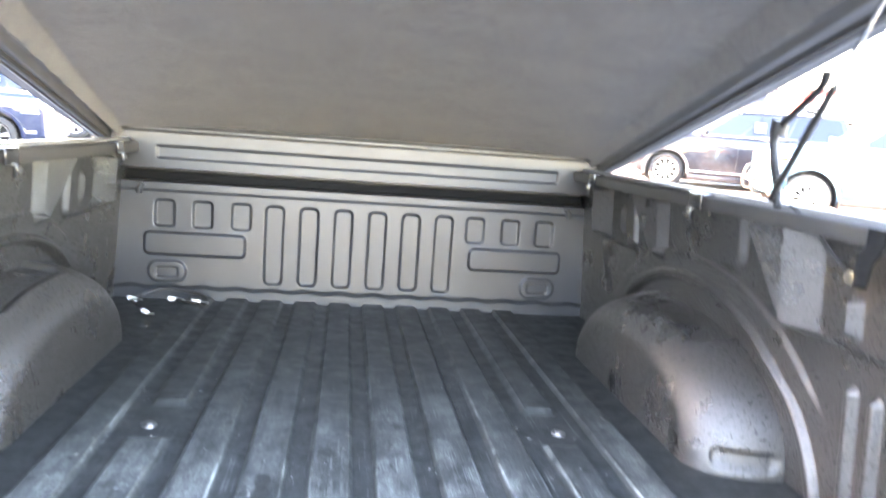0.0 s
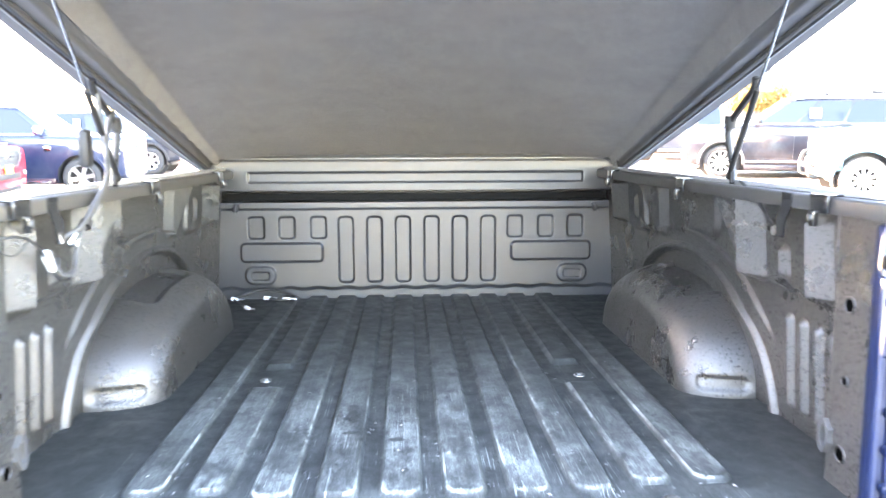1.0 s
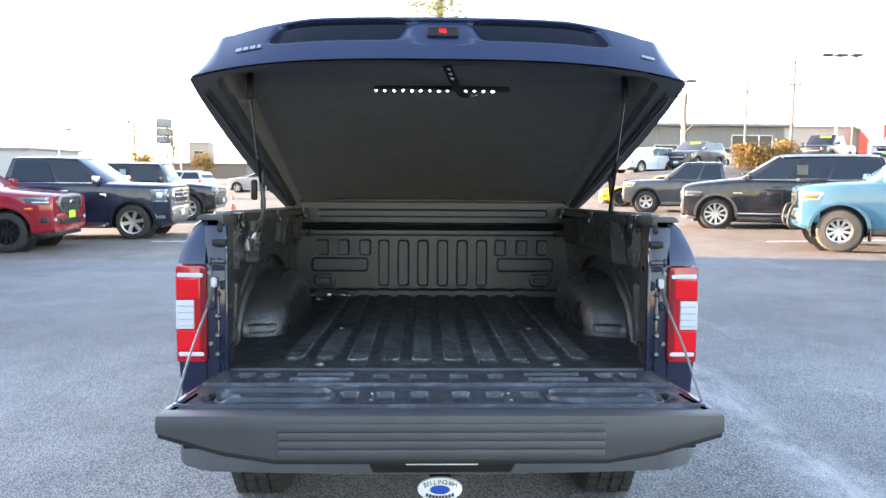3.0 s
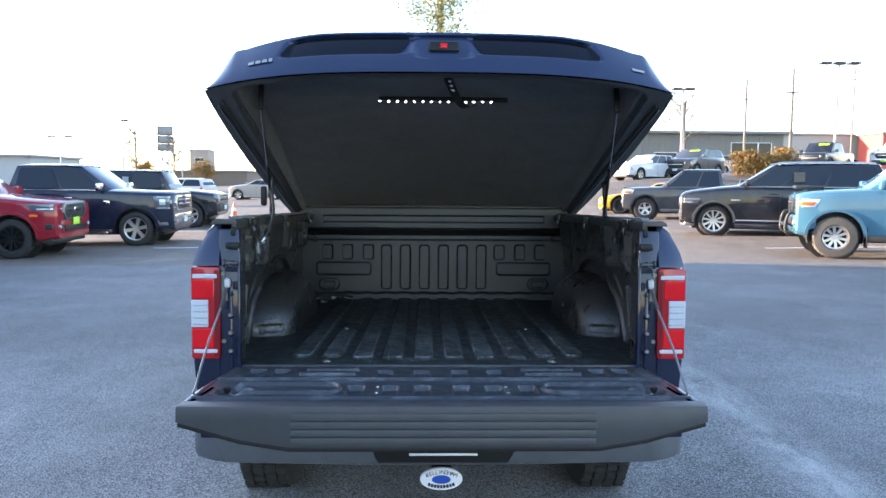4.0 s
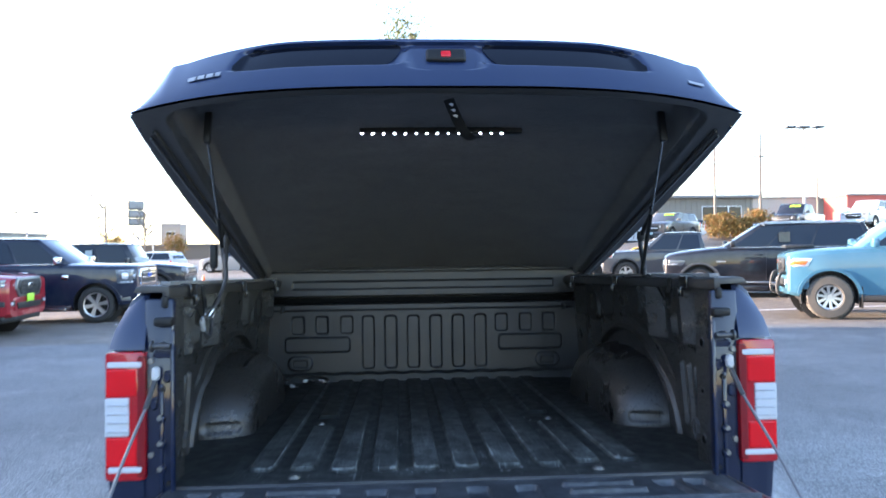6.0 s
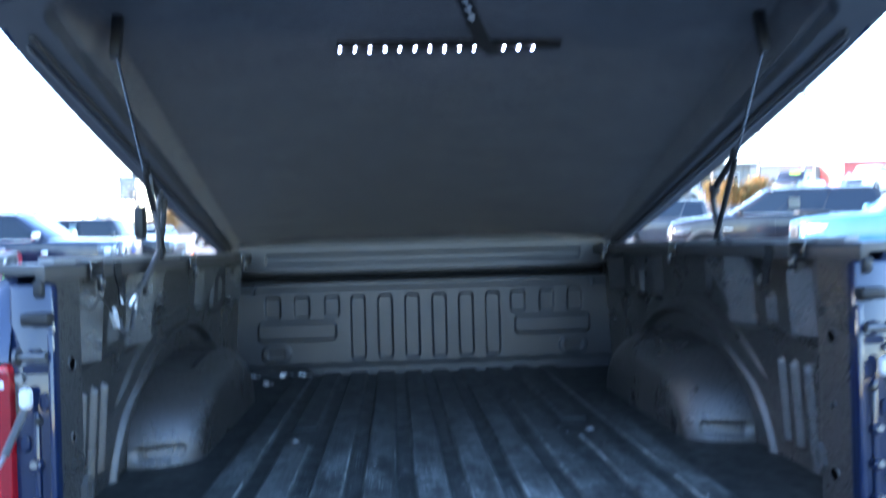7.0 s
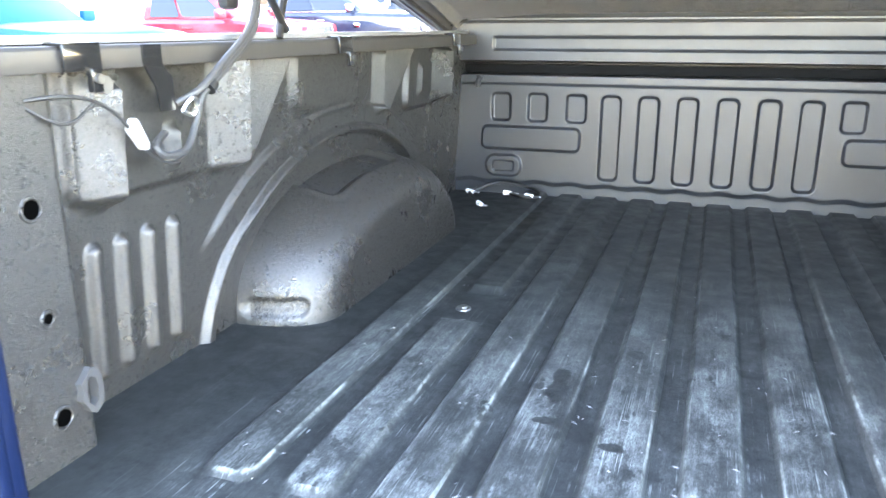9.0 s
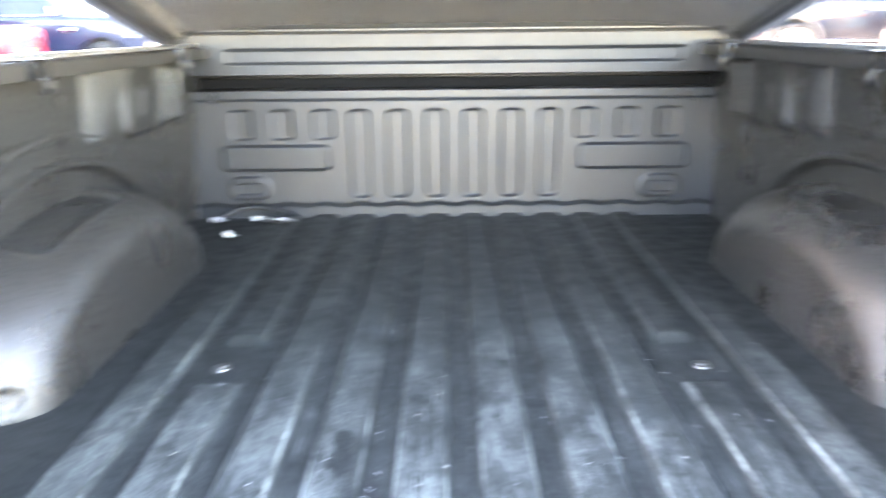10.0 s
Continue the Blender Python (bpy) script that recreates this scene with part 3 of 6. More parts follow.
part("header_edge", boxes(((-0.825, 1.979, 1.501), (0.825, 1.990, 1.505), 0.001)), ZINC, truck, "bright metal edge between the strips")
bm = bmesh.new()
prism(bm, [(2.24, 0.55), (2.24, 1.42), (5.95, 1.28), (6.02, 0.95), (5.98, 0.52)], "x", -0.93, 0.93, 0.05)
part("cab_body", bm, BLUE, truck, "dark blue cab and bonnet")
bm = bmesh.new()
prism(bm, [(2.26, 1.40), (2.40, 1.93), (2.60, 1.96), (3.85, 1.96), (4.62, 1.38)], "x", -0.80, 0.80, 0.05)
part("cab_roof", bm, BLUE, truck)
for s in (-1, 1):
    for y0, y1, y2, y3 in ((2.42, 3.10, 3.08, 2.52), (3.20, 4.30, 3.80, 3.20)):
        bm = bmesh.new()
        prism(bm, [(y0, 1.44), (y1, 1.44), (y2, 1.86), (y3, 1.86)], "x", s * 0.79, s * 0.806, 0.004)
        part("cab_window", bm, GLASS, truck)
    wheel_arch = bmesh.new()
    rod(wheel_arch, (s * 0.90, 4.77, 0.405), (s * 0.936, 4.77, 0.405), 0.47, None, 32)
    part("wheel_arch", wheel_arch, BLACKPL, truck)

# ---- tailgate, folded down ----
GW = 0.79


def mat_gate():
    m = Mat("gate_inner_coating", grey(0.015), 0.28)
    rub = m.ramp(m.noise(24, 8, 0.8, (0.35, 1.6, 1)), (0.50, grey(0)), (0.70, grey(0.6)))
    m.color(m.mix(rub, m.ramp(m.noise(60, 5, 0.7), (0.3, (0.016, 0.0185, 0.022)), (0.7, (0.042, 0.046, 0.052))), (0.22, 0.235, 0.25)))
    m.rough(m.ramp(m.noise(14, 6, 0.7), (0.35, grey(0.28)), (0.7, grey(0.46))))
    return m.bump(m.noise(300, 3), 0.18, 0.0008).m


def gate_height(X, Y):
    h = np.zeros_like(X)
    ax = np.abs(X)
    for c in (0.072, 0.207):
        h -= 0.010 * step(sd_box(ax, Y, c, -0.135, 0.062, 0.125, 0.012), 0.006)
    h += 0.008 * step(sd_box(ax, Y, 0.405, -0.095, 0.20, 0.026, 0.012), 0.006)
    h += 0.008 * step(sd_box(ax, Y, 0.415, -0.165, 0.21, 0.026, 0.012), 0.006)
    for c in (0.605, 0.695):
        h -= 0.010 * step(sd_box(ax, Y, c - 0.15 * (Y + 0.1), -0.13, 0.062, 0.14, 0.010), 0.006)
    for c in (0.055, 0.165, 0.28):
        h -= 0.012 * step(sd_box(ax, Y, c + 0.012, -0.385, 0.058, 0.13, 0.014), 0.006)
    d1 = sd_box(ax, Y, 0.52, -0.385, 0.36, 0.12, 0.05)
    h += 0.008 * step(np.abs(d1) - 0.005, 0.007)
    d2 = sd_box(ax, Y, 0.685, -0.40, 0.11, 0.10, 0.05)
    h -= 0.010 * step(d2, 0.02)
    h += 0.007 * step(np.abs(Y + 0.245) - 0.004, 0.008)
    h += 0.006 * step(np.abs(Y + 0.505) - 0.007, 0.009)
    return 0.884 + 1.7 * h


tailgate = sheet("tailgate", lin(-1, 1, 0.0035), lin(-0.575, -0.012, 0.0035), lambda U, V: (U * (GW + 0.022 * np.clip((-V - 0.1) / 0.45, 0, 1)), V, gate_height(U * GW, V)), mat_gate(), truck, "folded-down tailgate with black pressed inner face")
bm = bmesh.new()
prism(bm, [(-0.765, -0.014), (0.765, -0.014), (0.765, -0.57), (-0.765, -0.57)], "z", 0.775, 0.835, 0.006)
part("outer_skin", bm, BLUE, tailgate, "dark blue outer face of the tailgate")
for s in (-1, 1):
    bm = bmesh.new()
    prism(bm, [(s * 0.790, -0.02), (s * 0.806, -0.02), (s * 0.832, -0.575), (s * 0.806, -0.575)], "z", 0.84, 0.886, 0.005)
    part("side_edge", bm, BLUE, tailgate)
    bm = bmesh.new()
    prism(bm, [(s * 0.779, -0.36), (s * 0.787, -0.36), (s * 0.806, -0.54), (s * 0.796, -0.54)], "z", 0.884, 0.888)
    part("latch_slot", bm, HOLE, tailgate)
    for x, y in ((0.735, -0.36), (0.70, -0.47), (0.765, -0.47)):
        bm = bmesh.new()
        rod(bm, (s * x, y, 0.870), (s * x, y, 0.8865), 0.012, None, 16)
        part("access_plug", bm, BLACKPL, tailgate)
    for y in (-0.345, -0.425):
        bm = bmesh.new()
        rod(bm, (s * 0.222, y, 0.874), (s * 0.222, y, 0.8862), 0.007, 0.005)
        part("screw", bm, STEEL, tailgate)
cap = [(-0.818, 0.896), (0.818, 0.896), (0.820, 0.846), (0.63, 0.792), (0.48, 0.768), (-0.48, 0.768), (-0.63, 0.792), (-0.820, 0.846)]
bm = bmesh.new()
prism(bm, cap, "y", -0.642, -0.572, 0.004)
spoiler = part("gate_top_cap", bm, CAPPL, tailgate, "grey textured plastic cap along the gate edge")
for k in range(4):
    z = 0.874 - 0.025 * k
    part("rib", boxes(((-0.47, -0.6475, z - 0.0225), (0.47, -0.640, z), 0.002)), CAPPL, spoiler)
low = [(-0.820, 0.846), (-0.63, 0.792), (-0.48, 0.768), (0.48, 0.768), (0.63, 0.792), (0.820, 0.846)]
bm = bmesh.new()
prism(bm, [(x * 0.995, z - 0.016) for x, z in low] + [(x * 0.995, z + 0.001) for x, z in low[::-1]], "y", -0.636, -0.575, 0.004)
part("trim_strip", bm, BLACKPL, spoiler, "black edge strip under the cap")

# ---- bumper, hitch and running gear ----
bm = bmesh.new()
bump_outline = [(-0.945, 0.0), (-0.93, -0.10), (-0.82, -0.17), (-0.30, -0.20), (0.30, -0.20), (0.82, -0.17), (0.93, -0.10), (0.945, 0.0)]
prism(bm, bump_outline, "z", 0.548, 0.735, 0.035)
bumper = part("rear_bumper", bm, mat_plastic("bumper_grey", 0.085, 0.4, 200, (0.9, 0.97, 1.08)), truck, "grey step bumper")
bm = bmesh.new()
prism(bm, [(-0.25, 0.72), (0.28, 0.72), (0.29, 0.64), (0.25, 0.568), (-0.23, 0.568), (-0.26, 0.64)], "y", -0.215, -0.02, 0.01)
part("plate_recess", bm, BLACKPL, bumper, "black plate recess")
part("plate_light_bar", boxes(((-0.115, -0.222, 0.60), (0.135, -0.214, 0.609), 0.002)), WHITE, bumper)
part("step_pad", boxes(((-0.90, -0.16, 0.733), (0.90, -0.02, 0.742), 0.003)), BLACKPL, bumper)
bm = boxes(((-0.032, -0.16, 0.45), (0.044, 0.3, 0.535), 0.006), ((-0.55, 0.10, 0.47), (0.55, 0.2, 0.55), 0.01))
part("tow_receiver", bm, BLACKPL, truck)
hitch = part("hitch_cover", prism(bmesh.new(), [(0.004 + 0.079 * math.cos(k * math.pi / 24), 0.499 + 0.042 * math.sin(k * math.pi / 24)) for k in range(48)], "y", -0.185, -0.165, 0.004), WHITE, truck, "white oval hitch cover with a blue emblem")
hitch["label"] = "white oval dealer hitch cover with blue emblem"
part("emblem", prism(bmesh.new(), [(0.004 + 0.035 * math.cos(k * math.pi / 16), 0.499 + 0.016 * math.sin(k * math.pi / 16)) for k in range(32)], "y", -0.188, -0.184), SIGNBLUE, hitch)


def lettering(text, size, material, parent, m, name="lettering"):
    cu = bpy.data.curves.new(name, "FONT")
    cu.body, cu.size, cu.align_x, cu.align_y, cu.extrude = text, size, "CENTER", "CENTER", 0.0006
    ob = new(name, cu)
    deps = bpy.context.evaluated_depsgraph_get()
    me = bpy.data.meshes.new_from_object(ob.evaluated_get(deps))
    bpy.data.objects.remove(ob)
    return made(name, me, material, parent, "", False, m)


for k, ch in enumerate("BELLINGHAM"):            # letters along the upper edge of the oval
    u = (k - 4.5) / 4.5
    lettering(ch, 0.022, INK, hitch, pose(0.004 + 0.052 * u, -0.1865, 0.526 - 0.011 * u * u, 90, 12 * u, 0), "letter")
for k in range(9):
    u = (k - 4) / 4
    part("print_bar", box(bmesh.new(), (-0.0045, -0.001, -0.006), (0.0045, 0.001, 0.006), 0, 1, pose(0.004 + 0.045 * u, -0.1860, 0.472 + 0.008 * u * u, 0, -10 * u, 0)), INK, hitch)


bm = boxes(((-0.50, 0.1, 0.50), (-0.42, 2.2, 0.62), 0.01), ((0.42, 0.1, 0.50), (0.50, 2.2, 0.62), 0.01))
rod(bm, (-0.75, 1.09, 0.42), (0.75, 1.09, 0.42), 0.05)
part("chassis", bm, BLACKPL, truck)


def wheel_parts(parent, x, y, z, side, radius, width, rim_r, style="five", tyre_mat=TYRE, rim_mat=None, axis="x", lugs=36):
    """A tyre with its rim and spokes; side is the outward direction along the axis."""
    def put(a, b, c):
        return (x + a * side, y + b, z + c) if axis == "x" else (x + b, y + a * side, z + c)
    bm2 = bmesh.new()
    prof = [(-width / 2 + 0.02, rim_r), (-width / 2, rim_r + 0.03), (-width / 2 + 0.008, radius - 0.04), (-width / 2 + 0.035, radius - 0.008), (0, radius), (width / 2 - 0.035, radius - 0.008), (width / 2 - 0.008, radius - 0.04), (width / 2, rim_r + 0.03), (width / 2 - 0.02, rim_r)]
    n = lugs
    rings = []
    for i in range(n * 2):
        a = math.pi * i / n
        dip = 0.012 if i % 2 else 0.0
        ring = []
        for j, (u, r) in enumerate(prof):
            rr = r - (dip if j in (3, 4, 5) else 0)
            ring.append(bm2.verts.new(put(u, rr * math.cos(a), rr * math.sin(a))))
        rings.append(ring)
    for i in range(n * 2):
        p, q = rings[i], rings[(i + 1) % (n * 2)]
        for j in range(len(prof) - 1):
            bm2.faces.new((p[j], p[j + 1], q[j + 1], q[j]))
    tyre = part("tyre", bm2, tyre_mat, parent, "", True, None, 25)
    bm2 = bmesh.new()
    c = Vector(put(0, 0, 0))
    ax = (Vector(put(1, 0, 0)) - c).normalized()
    rod(bm2, c - ax * width * 0.42, c + ax * width * 0.05, rim_r + 0.006, None, 36)
    part("rim_barrel", bm2, BLACKPL, tyre)
    bm2 = bmesh.new()
    rr = rim_r
    seg = 40
    ringa = []
    for i in range(seg):
        a = 2 * math.pi * i / seg
        ringa.append([bm2.verts.new(put(u, r * math.cos(a), r * math.sin(a))) for u, r in ((width * 0.30, rr - 0.022), (width * 0.42, rr - 0.016), (width * 0.44, rr + 0.004), (width * 0.34, rr + 0.006))])
    for i in range(seg):
        p, q = ringa[i], ringa[(i + 1) % seg]
        for j in range(3):
            bm2.faces.new((p[j], p[j + 1], q[j + 1], q[j]))
    count = {"five": 5, "six": 6, "mesh": 8, "split": 10}[style]
    for k in range(count):
        a = 2 * math.pi * k / count + 0.2
        w0, w1 = (0.034, 0.045) if style in ("five", "six") else (0.022, 0.026)
        t = Vector((-math.sin(a), math.cos(a)))
        d = Vector((math.cos(a), math.sin(a)))
        vs = []
        for u in (width * 0.24, width * 0.38):
            for r, w in ((0.04, w0), (rr - 0.012, w1)):
                for sg in (-1, 1):
                    p = d * r + t * w * sg
                    vs.append(bm2.verts.new(put(u + (0.0 if r < 0.1 else 0.012), p.x, p.y)))
        for f in ((4, 5, 7, 6), (0, 4, 6, 2), (1, 3, 7, 5), (2, 6, 7, 3), (0, 1, 5, 4)):
            bm2.faces.new([vs[i] for i in f])
    rod(bm2, c + ax * width * 0.2, c + ax * width * 0.42, 0.065, 0.05, 20)
    part("rim", bm2, rim_mat or STEEL, tyre)
    return tyre


for s in (-1, 1):
    wheel_parts(truck, s * 0.845, 4.77, 0.405, s, 0.405, 0.275, 0.23, "six", TYRE, STEEL)
    w = wheel_parts(truck, s * 0.845, 1.09, 0.405, s, 0.405, 0.275, 0.23, "six", TYRE, STEEL)
    bm = bmesh.new()
    for k in range(40):                     # tread blocks
        a = 2 * math.pi * k / 40
        for u in (-0.085, -0.03, 0.03, 0.085):
            aa = a + (0.04 if u in (-0.03, 0.085) else 0)
            m4 = Matrix.Translation((s * 0.845 + u, 1.09 + 0.401 * math.cos(aa), 0.405 + 0.401 * math.sin(aa))) @ Matrix.Rotation(aa, 4, "X")
            box(bm, (-0.022, -0.010, -0.020), (0.022, 0.010, 0.020), 0, 1, m4)
    part("tread", bm, TYRE, w)

# ---- the bed lid, raised on its struts ----
HINGE_Y, HINGE_Z, LIFT = 2.087, 1.435, 14.34
LID = Matrix.Translation((0, HINGE_Y, HINGE_Z)) @ Matrix.Rotation(radians(180 - LIFT), 4, "X") @ Matrix.Diagonal((1, 1, -1, 1))
# lid space: x across, y from the hinge to the rear, z up out of the lid
LL = 2.20


def half_width(v):
    return 0.919 + 0.031 * np.sin(np.pi * np.clip(v / LL, 0, 1) ** 1.25) ** 0.7


def crown(x, v):
    return 0.038 * (1 - np.abs(x / 0.905) ** 2.6)


def lid_world(U, V, W):
    co = np.stack(np.broadcast_arrays(U, V, W), -1)
    a = np.array(LID)
    out = co @ a[:3, :3].T + a[:3, 3]
    return out[..., 0], out[..., 1], out[..., 2]


def sweep(x):
    """How far the rear edge is drawn forward towards the corners."""
    return 0.085 * np.abs(x / 0.9) ** 4


def rear_face(x, t, inset=0.0):
    """The rear face, t from the lip to the top edge."""
    k = np.abs(x / 0.905)
    high = 0.204 * (1 - 0.16 * np.clip((k - 0.50) / 0.35, 0, 1) ** 1.5 - 0.70 * np.clip((k - 0.90) / 0.11, 0, 1) ** 1.3)
    v = LL - sweep(x) - 0.085 * t ** 1.3 - inset
    w = crown(x, LL) + high * t
    return v, w


def pocket(x, t):
    """Recesses in the rear face: two long pockets and one round the handle."""
    a = np.abs(x)
    long = step(sd_box(a + 0.06 * t, t, 0.395, 0.68, 0.50, 0.50, 0.08) * 0.25, 0.012)
    mid = step(sd_box(x, t, 0.01, 0.62, 0.25 - 0.10 * (0.8 - t), 0.60, 0.06) * 0.3, 0.012)
    return 0.020 * np.maximum(long, 0.7 * mid)


def lid_top(U, V):
    """U: -1..1 across, V: 0..1 from the front lip to the top edge, 1..2 down the rear face."""
    t = np.clip(2 - V, 0, 1)
    edge = np.abs(U)
    x = U * half_width(V * LL)
    vr, wr = rear_face(x, t)
    side = 1 - np.clip((edge - 0.88) / 0.12, 0, 1) ** 2.2
    roll = np.clip((V - 0.94) / 0.06, 0, 1)
    vt = np.clip(V, 0, 1) * rear_face(x, 1.0)[0]
    wt = crown(x, LL) + np.where(edge > 0.999, 0.0, side) * (0.075 + (rear_face(x, 1.0)[1] - crown(x, LL) - 0.075) * np.clip(V, 0, 1)) - 0.006 * roll ** 2
    rear = V > 1
    v = np.where(rear, vr - pocket(x, t), vt)
    w = np.where(rear, wr, np.where(V >= 0.999, wr, wt))
    return lid_world(x, v, w)


lid = sheet("bed_lid", np.linspace(-1, 1, 221), np.concatenate([np.linspace(0, 0.94, 40), np.linspace(0.945, 1, 10), np.linspace(1.015, 2, 60)]), lid_top, SHEENBLUE, truck, "raised dark blue fibreglass bed lid", None, None, 40)
GLOSS = Mat("gloss_black_insert", (0.003, 0.004, 0.008), 0.12, 0.0, Specular_IOR_Level=0.22).m
BADGE = Mat("silver_badge", grey(0.34), 0.4, 0.3).m


def insert(x0, x1, t0, t1, material, name, label="", out=0.0, parent=None, skew=0.0, keep=None):
    """A thin panel laid on the rear face between two stretches."""
    def place(U, V):
        x = U + skew * V
        v, w = rear_face(x, V)
        return lid_world(x, v - pocket(x, V) + 0.004 + out, w)
    return sheet(name, lin(x0, x1, 0.005), np.linspace(t0, t1, 40 if keep else 14), place, material, parent or lid, label, keep)


for s in (-1, 1):
    a, b = sorted((s * 0.125, s * 0.640))
    insert(a, b, 0.42, 0.94, GLOSS, "dark_insert", "gloss black insert in the lid's rear face", 0.0, None, 0.0, lambda u, t: sd_box(np.abs(u) + 0.55 * 0.19 * (t - 0.68), 0.19 * t, 0.372, 0.19 * 0.68, 0.475, 0.088, 0.03) < 0)
badge = insert(-0.745, -0.650, 0.38, 0.47, BADGE, "maker_badge", "small pale maker's badge", 0.001)
for k in range(3):
    insert(-0.722 + 0.026 * k, -0.716 + 0.026 * k, 0.375, 0.475, BLUE, "badge_gap", "", 0.003, badge)
insert(0.745, 0.795, 0.36, 0.43, BADGE, "small_label", "", 0.001)
v0, w0 = rear_face(np.array(0.01), 0.62)
lock = part("lock_handle", box(bmesh.new(), (-0.050, float(v0) - 0.02, float(w0) - 0.022), (0.070, float(v0) + 0.006, float(w0) + 0.022), 0.010, 3, LID), BLACKPL, lid, "black lock handle with a red mark")
part("red_mark", box(bmesh.new(), (-0.006, float(v0) + 0.004, float(w0) - 0.010), (0.024, float(v0) + 0.009, float(w0) + 0.010), 0.004, 2, LID), REDLENS, lock)


def channel(x, v):
    """Distance from the channel that borders the carpet."""
    return sd_box(x, v, 0, LL / 2 - 0.01, 2 * (0.862 - 0.050 * np.clip(v / LL, 0, 1)), LL - 0.12, 0.06)


def lid_under(U, V):
    v = 0.02 + V * (LL - 0.035)
    x = U * (half_width(v) - 0.002)
    w = crown(x, v)
    d = channel(x, v)
    inner = step(d + 0.018, 0.046)
    groove = step(np.abs(d - 0.004) - 0.009, 0.008)
    pad = 0.0
    for sx in (-1, 1):
        pad = pad - 0.004 * step(sd_box(x, v, sx * 0.74, 1.86, 0.20, 0.15, 0.03), 0.03)
    v = v - sweep(x) * np.clip(v / LL, 0, 1) ** 3
    return lid_world(x, v, w + (0.022 + 0.100 * np.clip(v / LL, 0, 1)) * inner + 0.016 * groove + pad)


def in_carpet(um, vm):
    v = 0.02 + vm * (LL - 0.035)
    return channel(um * (half_width(v) - 0.002), v) < 0.0


us, vs = np.linspace(-1, 1, 361), np.linspace(0, 1, 241)
sheet("carpet_liner", us, vs, lid_under, CARPET, lid, "dark grey-brown carpet lining under the lid", in_carpet, None, 60)
sheet("lid_flange", us, vs, lid_under, mat_plastic("bare_fibreglass", 0.05, 0.5, 90), lid, "dark grey fibreglass flange round the carpet", lambda a, b: ~in_carpet(a, b), None, 60)


def lidp(x, v, w):
    return LID @ Vector((x, v, w))


def lid_box(lo, hi, bevel=0.003):
    return box(bmesh.new(), lo, hi, bevel, 2, LID)


# front hinge rail and seal
part("hinge_rail", lid_box((-0.89, 0.004, -0.004), (0.89, 0.030, 0.042), 0.004), RUBBER, lid, "black hinge rail")
for s in (-1, 1):
    bm = boxes(((s * 0.700, 1.985, 1.522), (s * 0.800, 2.030, 1.536), 0.003), ((s * 0.712, 1.982, 1.534), (s * 0.736, 2.010, 1.556), 0.006), ((s * 0.764, 1.982, 1.534), (s * 0.788, 2.010, 1.556), 0.006))
    hinge = part("hinge", bm, BLACKPL, lid, "black hinge with two knuckles")
    part("hinge_pin", rod(bmesh.new(), (s * 0.700, 1.994, 1.546), (s * 0.802, 1.994, 1.546), 0.006), ZINC, hinge)
    bm = bmesh.new()
    prism(bm, [(s * 0.806, 1.500), (s * 0.905, 1.468), (s * 0.905, 1.500), (s * 0.872, 1.552), (s * 0.850, 1.560), (s * 0.806, 1.520)], "y", 1.965, 2.03, 0.006)
    part("hinge_cover", bm, BLACKPL, lid, "black cover over the hinge arm")
    part("edge_trim", lid_box((s * 0.902 - 0.003, 0.10, -0.012), (s * 0.902 + 0.003, 1.95, -0.004), 0.001), ZINC, lid, "thin bright edge beside the seal")
    part("side_seal", lid_box((s * 0.882 - 0.005, 0.05, -0.010), (s * 0.882 + 0.005, 1.98, 0.006), 0.003), RUBBER, lid)
# light bar
bar = part("light_bar", lid_box((-0.270, 1.692, 0.120), (0.305, 1.716, 0.142), 0.003), BLACKPL, lid, "black bar of white diodes")
for k in range(14):
    x = -0.265 + 0.038 * k
    part("diode", lid_box((x, 1.701, 0.117), (x + 0.006, 1.707, 0.122), 0.0015), LED, bar)
# pull strap
bm = bmesh.new()
strap = []
for i in range(13):
    t = i / 12
    c = lidp(0.030 + 0.125 * t, 1.93 - 0.21 * t, 0.138 - 0.085 * math.sin(math.pi * min(t * 0.8 + 0.03, 1)))
    strap.append([bm.verts.new(c + Vector((0.017, 0.0, 0.010 * k))) if k else bm.verts.new(c - Vector((0.017, 0, 0))) for k in (0, 1)])
for a, b in zip(strap, strap[1:]):
    bm.faces.new((a[0], a[1], b[1], b[0]))
bmesh.ops.solidify(bm, geom=bm.faces[:], thickness=0.003)
strap_ob = part("pull_strap", bm, RUBBER, lid, "black webbing pull strap with white marks")
for k in range(3):
    c = lidp(0.038 + 0.008 * k, 1.918 - 0.014 * k, 0.124 - 0.014 * k)
    part("white_mark", box(bmesh.new(), (-0.008, -0.003, -0.004), (0.008, 0.0, 0.004), 0, 1, Matrix.Translation(c) @ Matrix.Rotation(0.5, 4, "Y")), WHITE, strap_ob)
# rear face: pockets, handle pocket, lock and badges


def on_lid(px, pz, y=-0.06):
    return (px, y, pz)


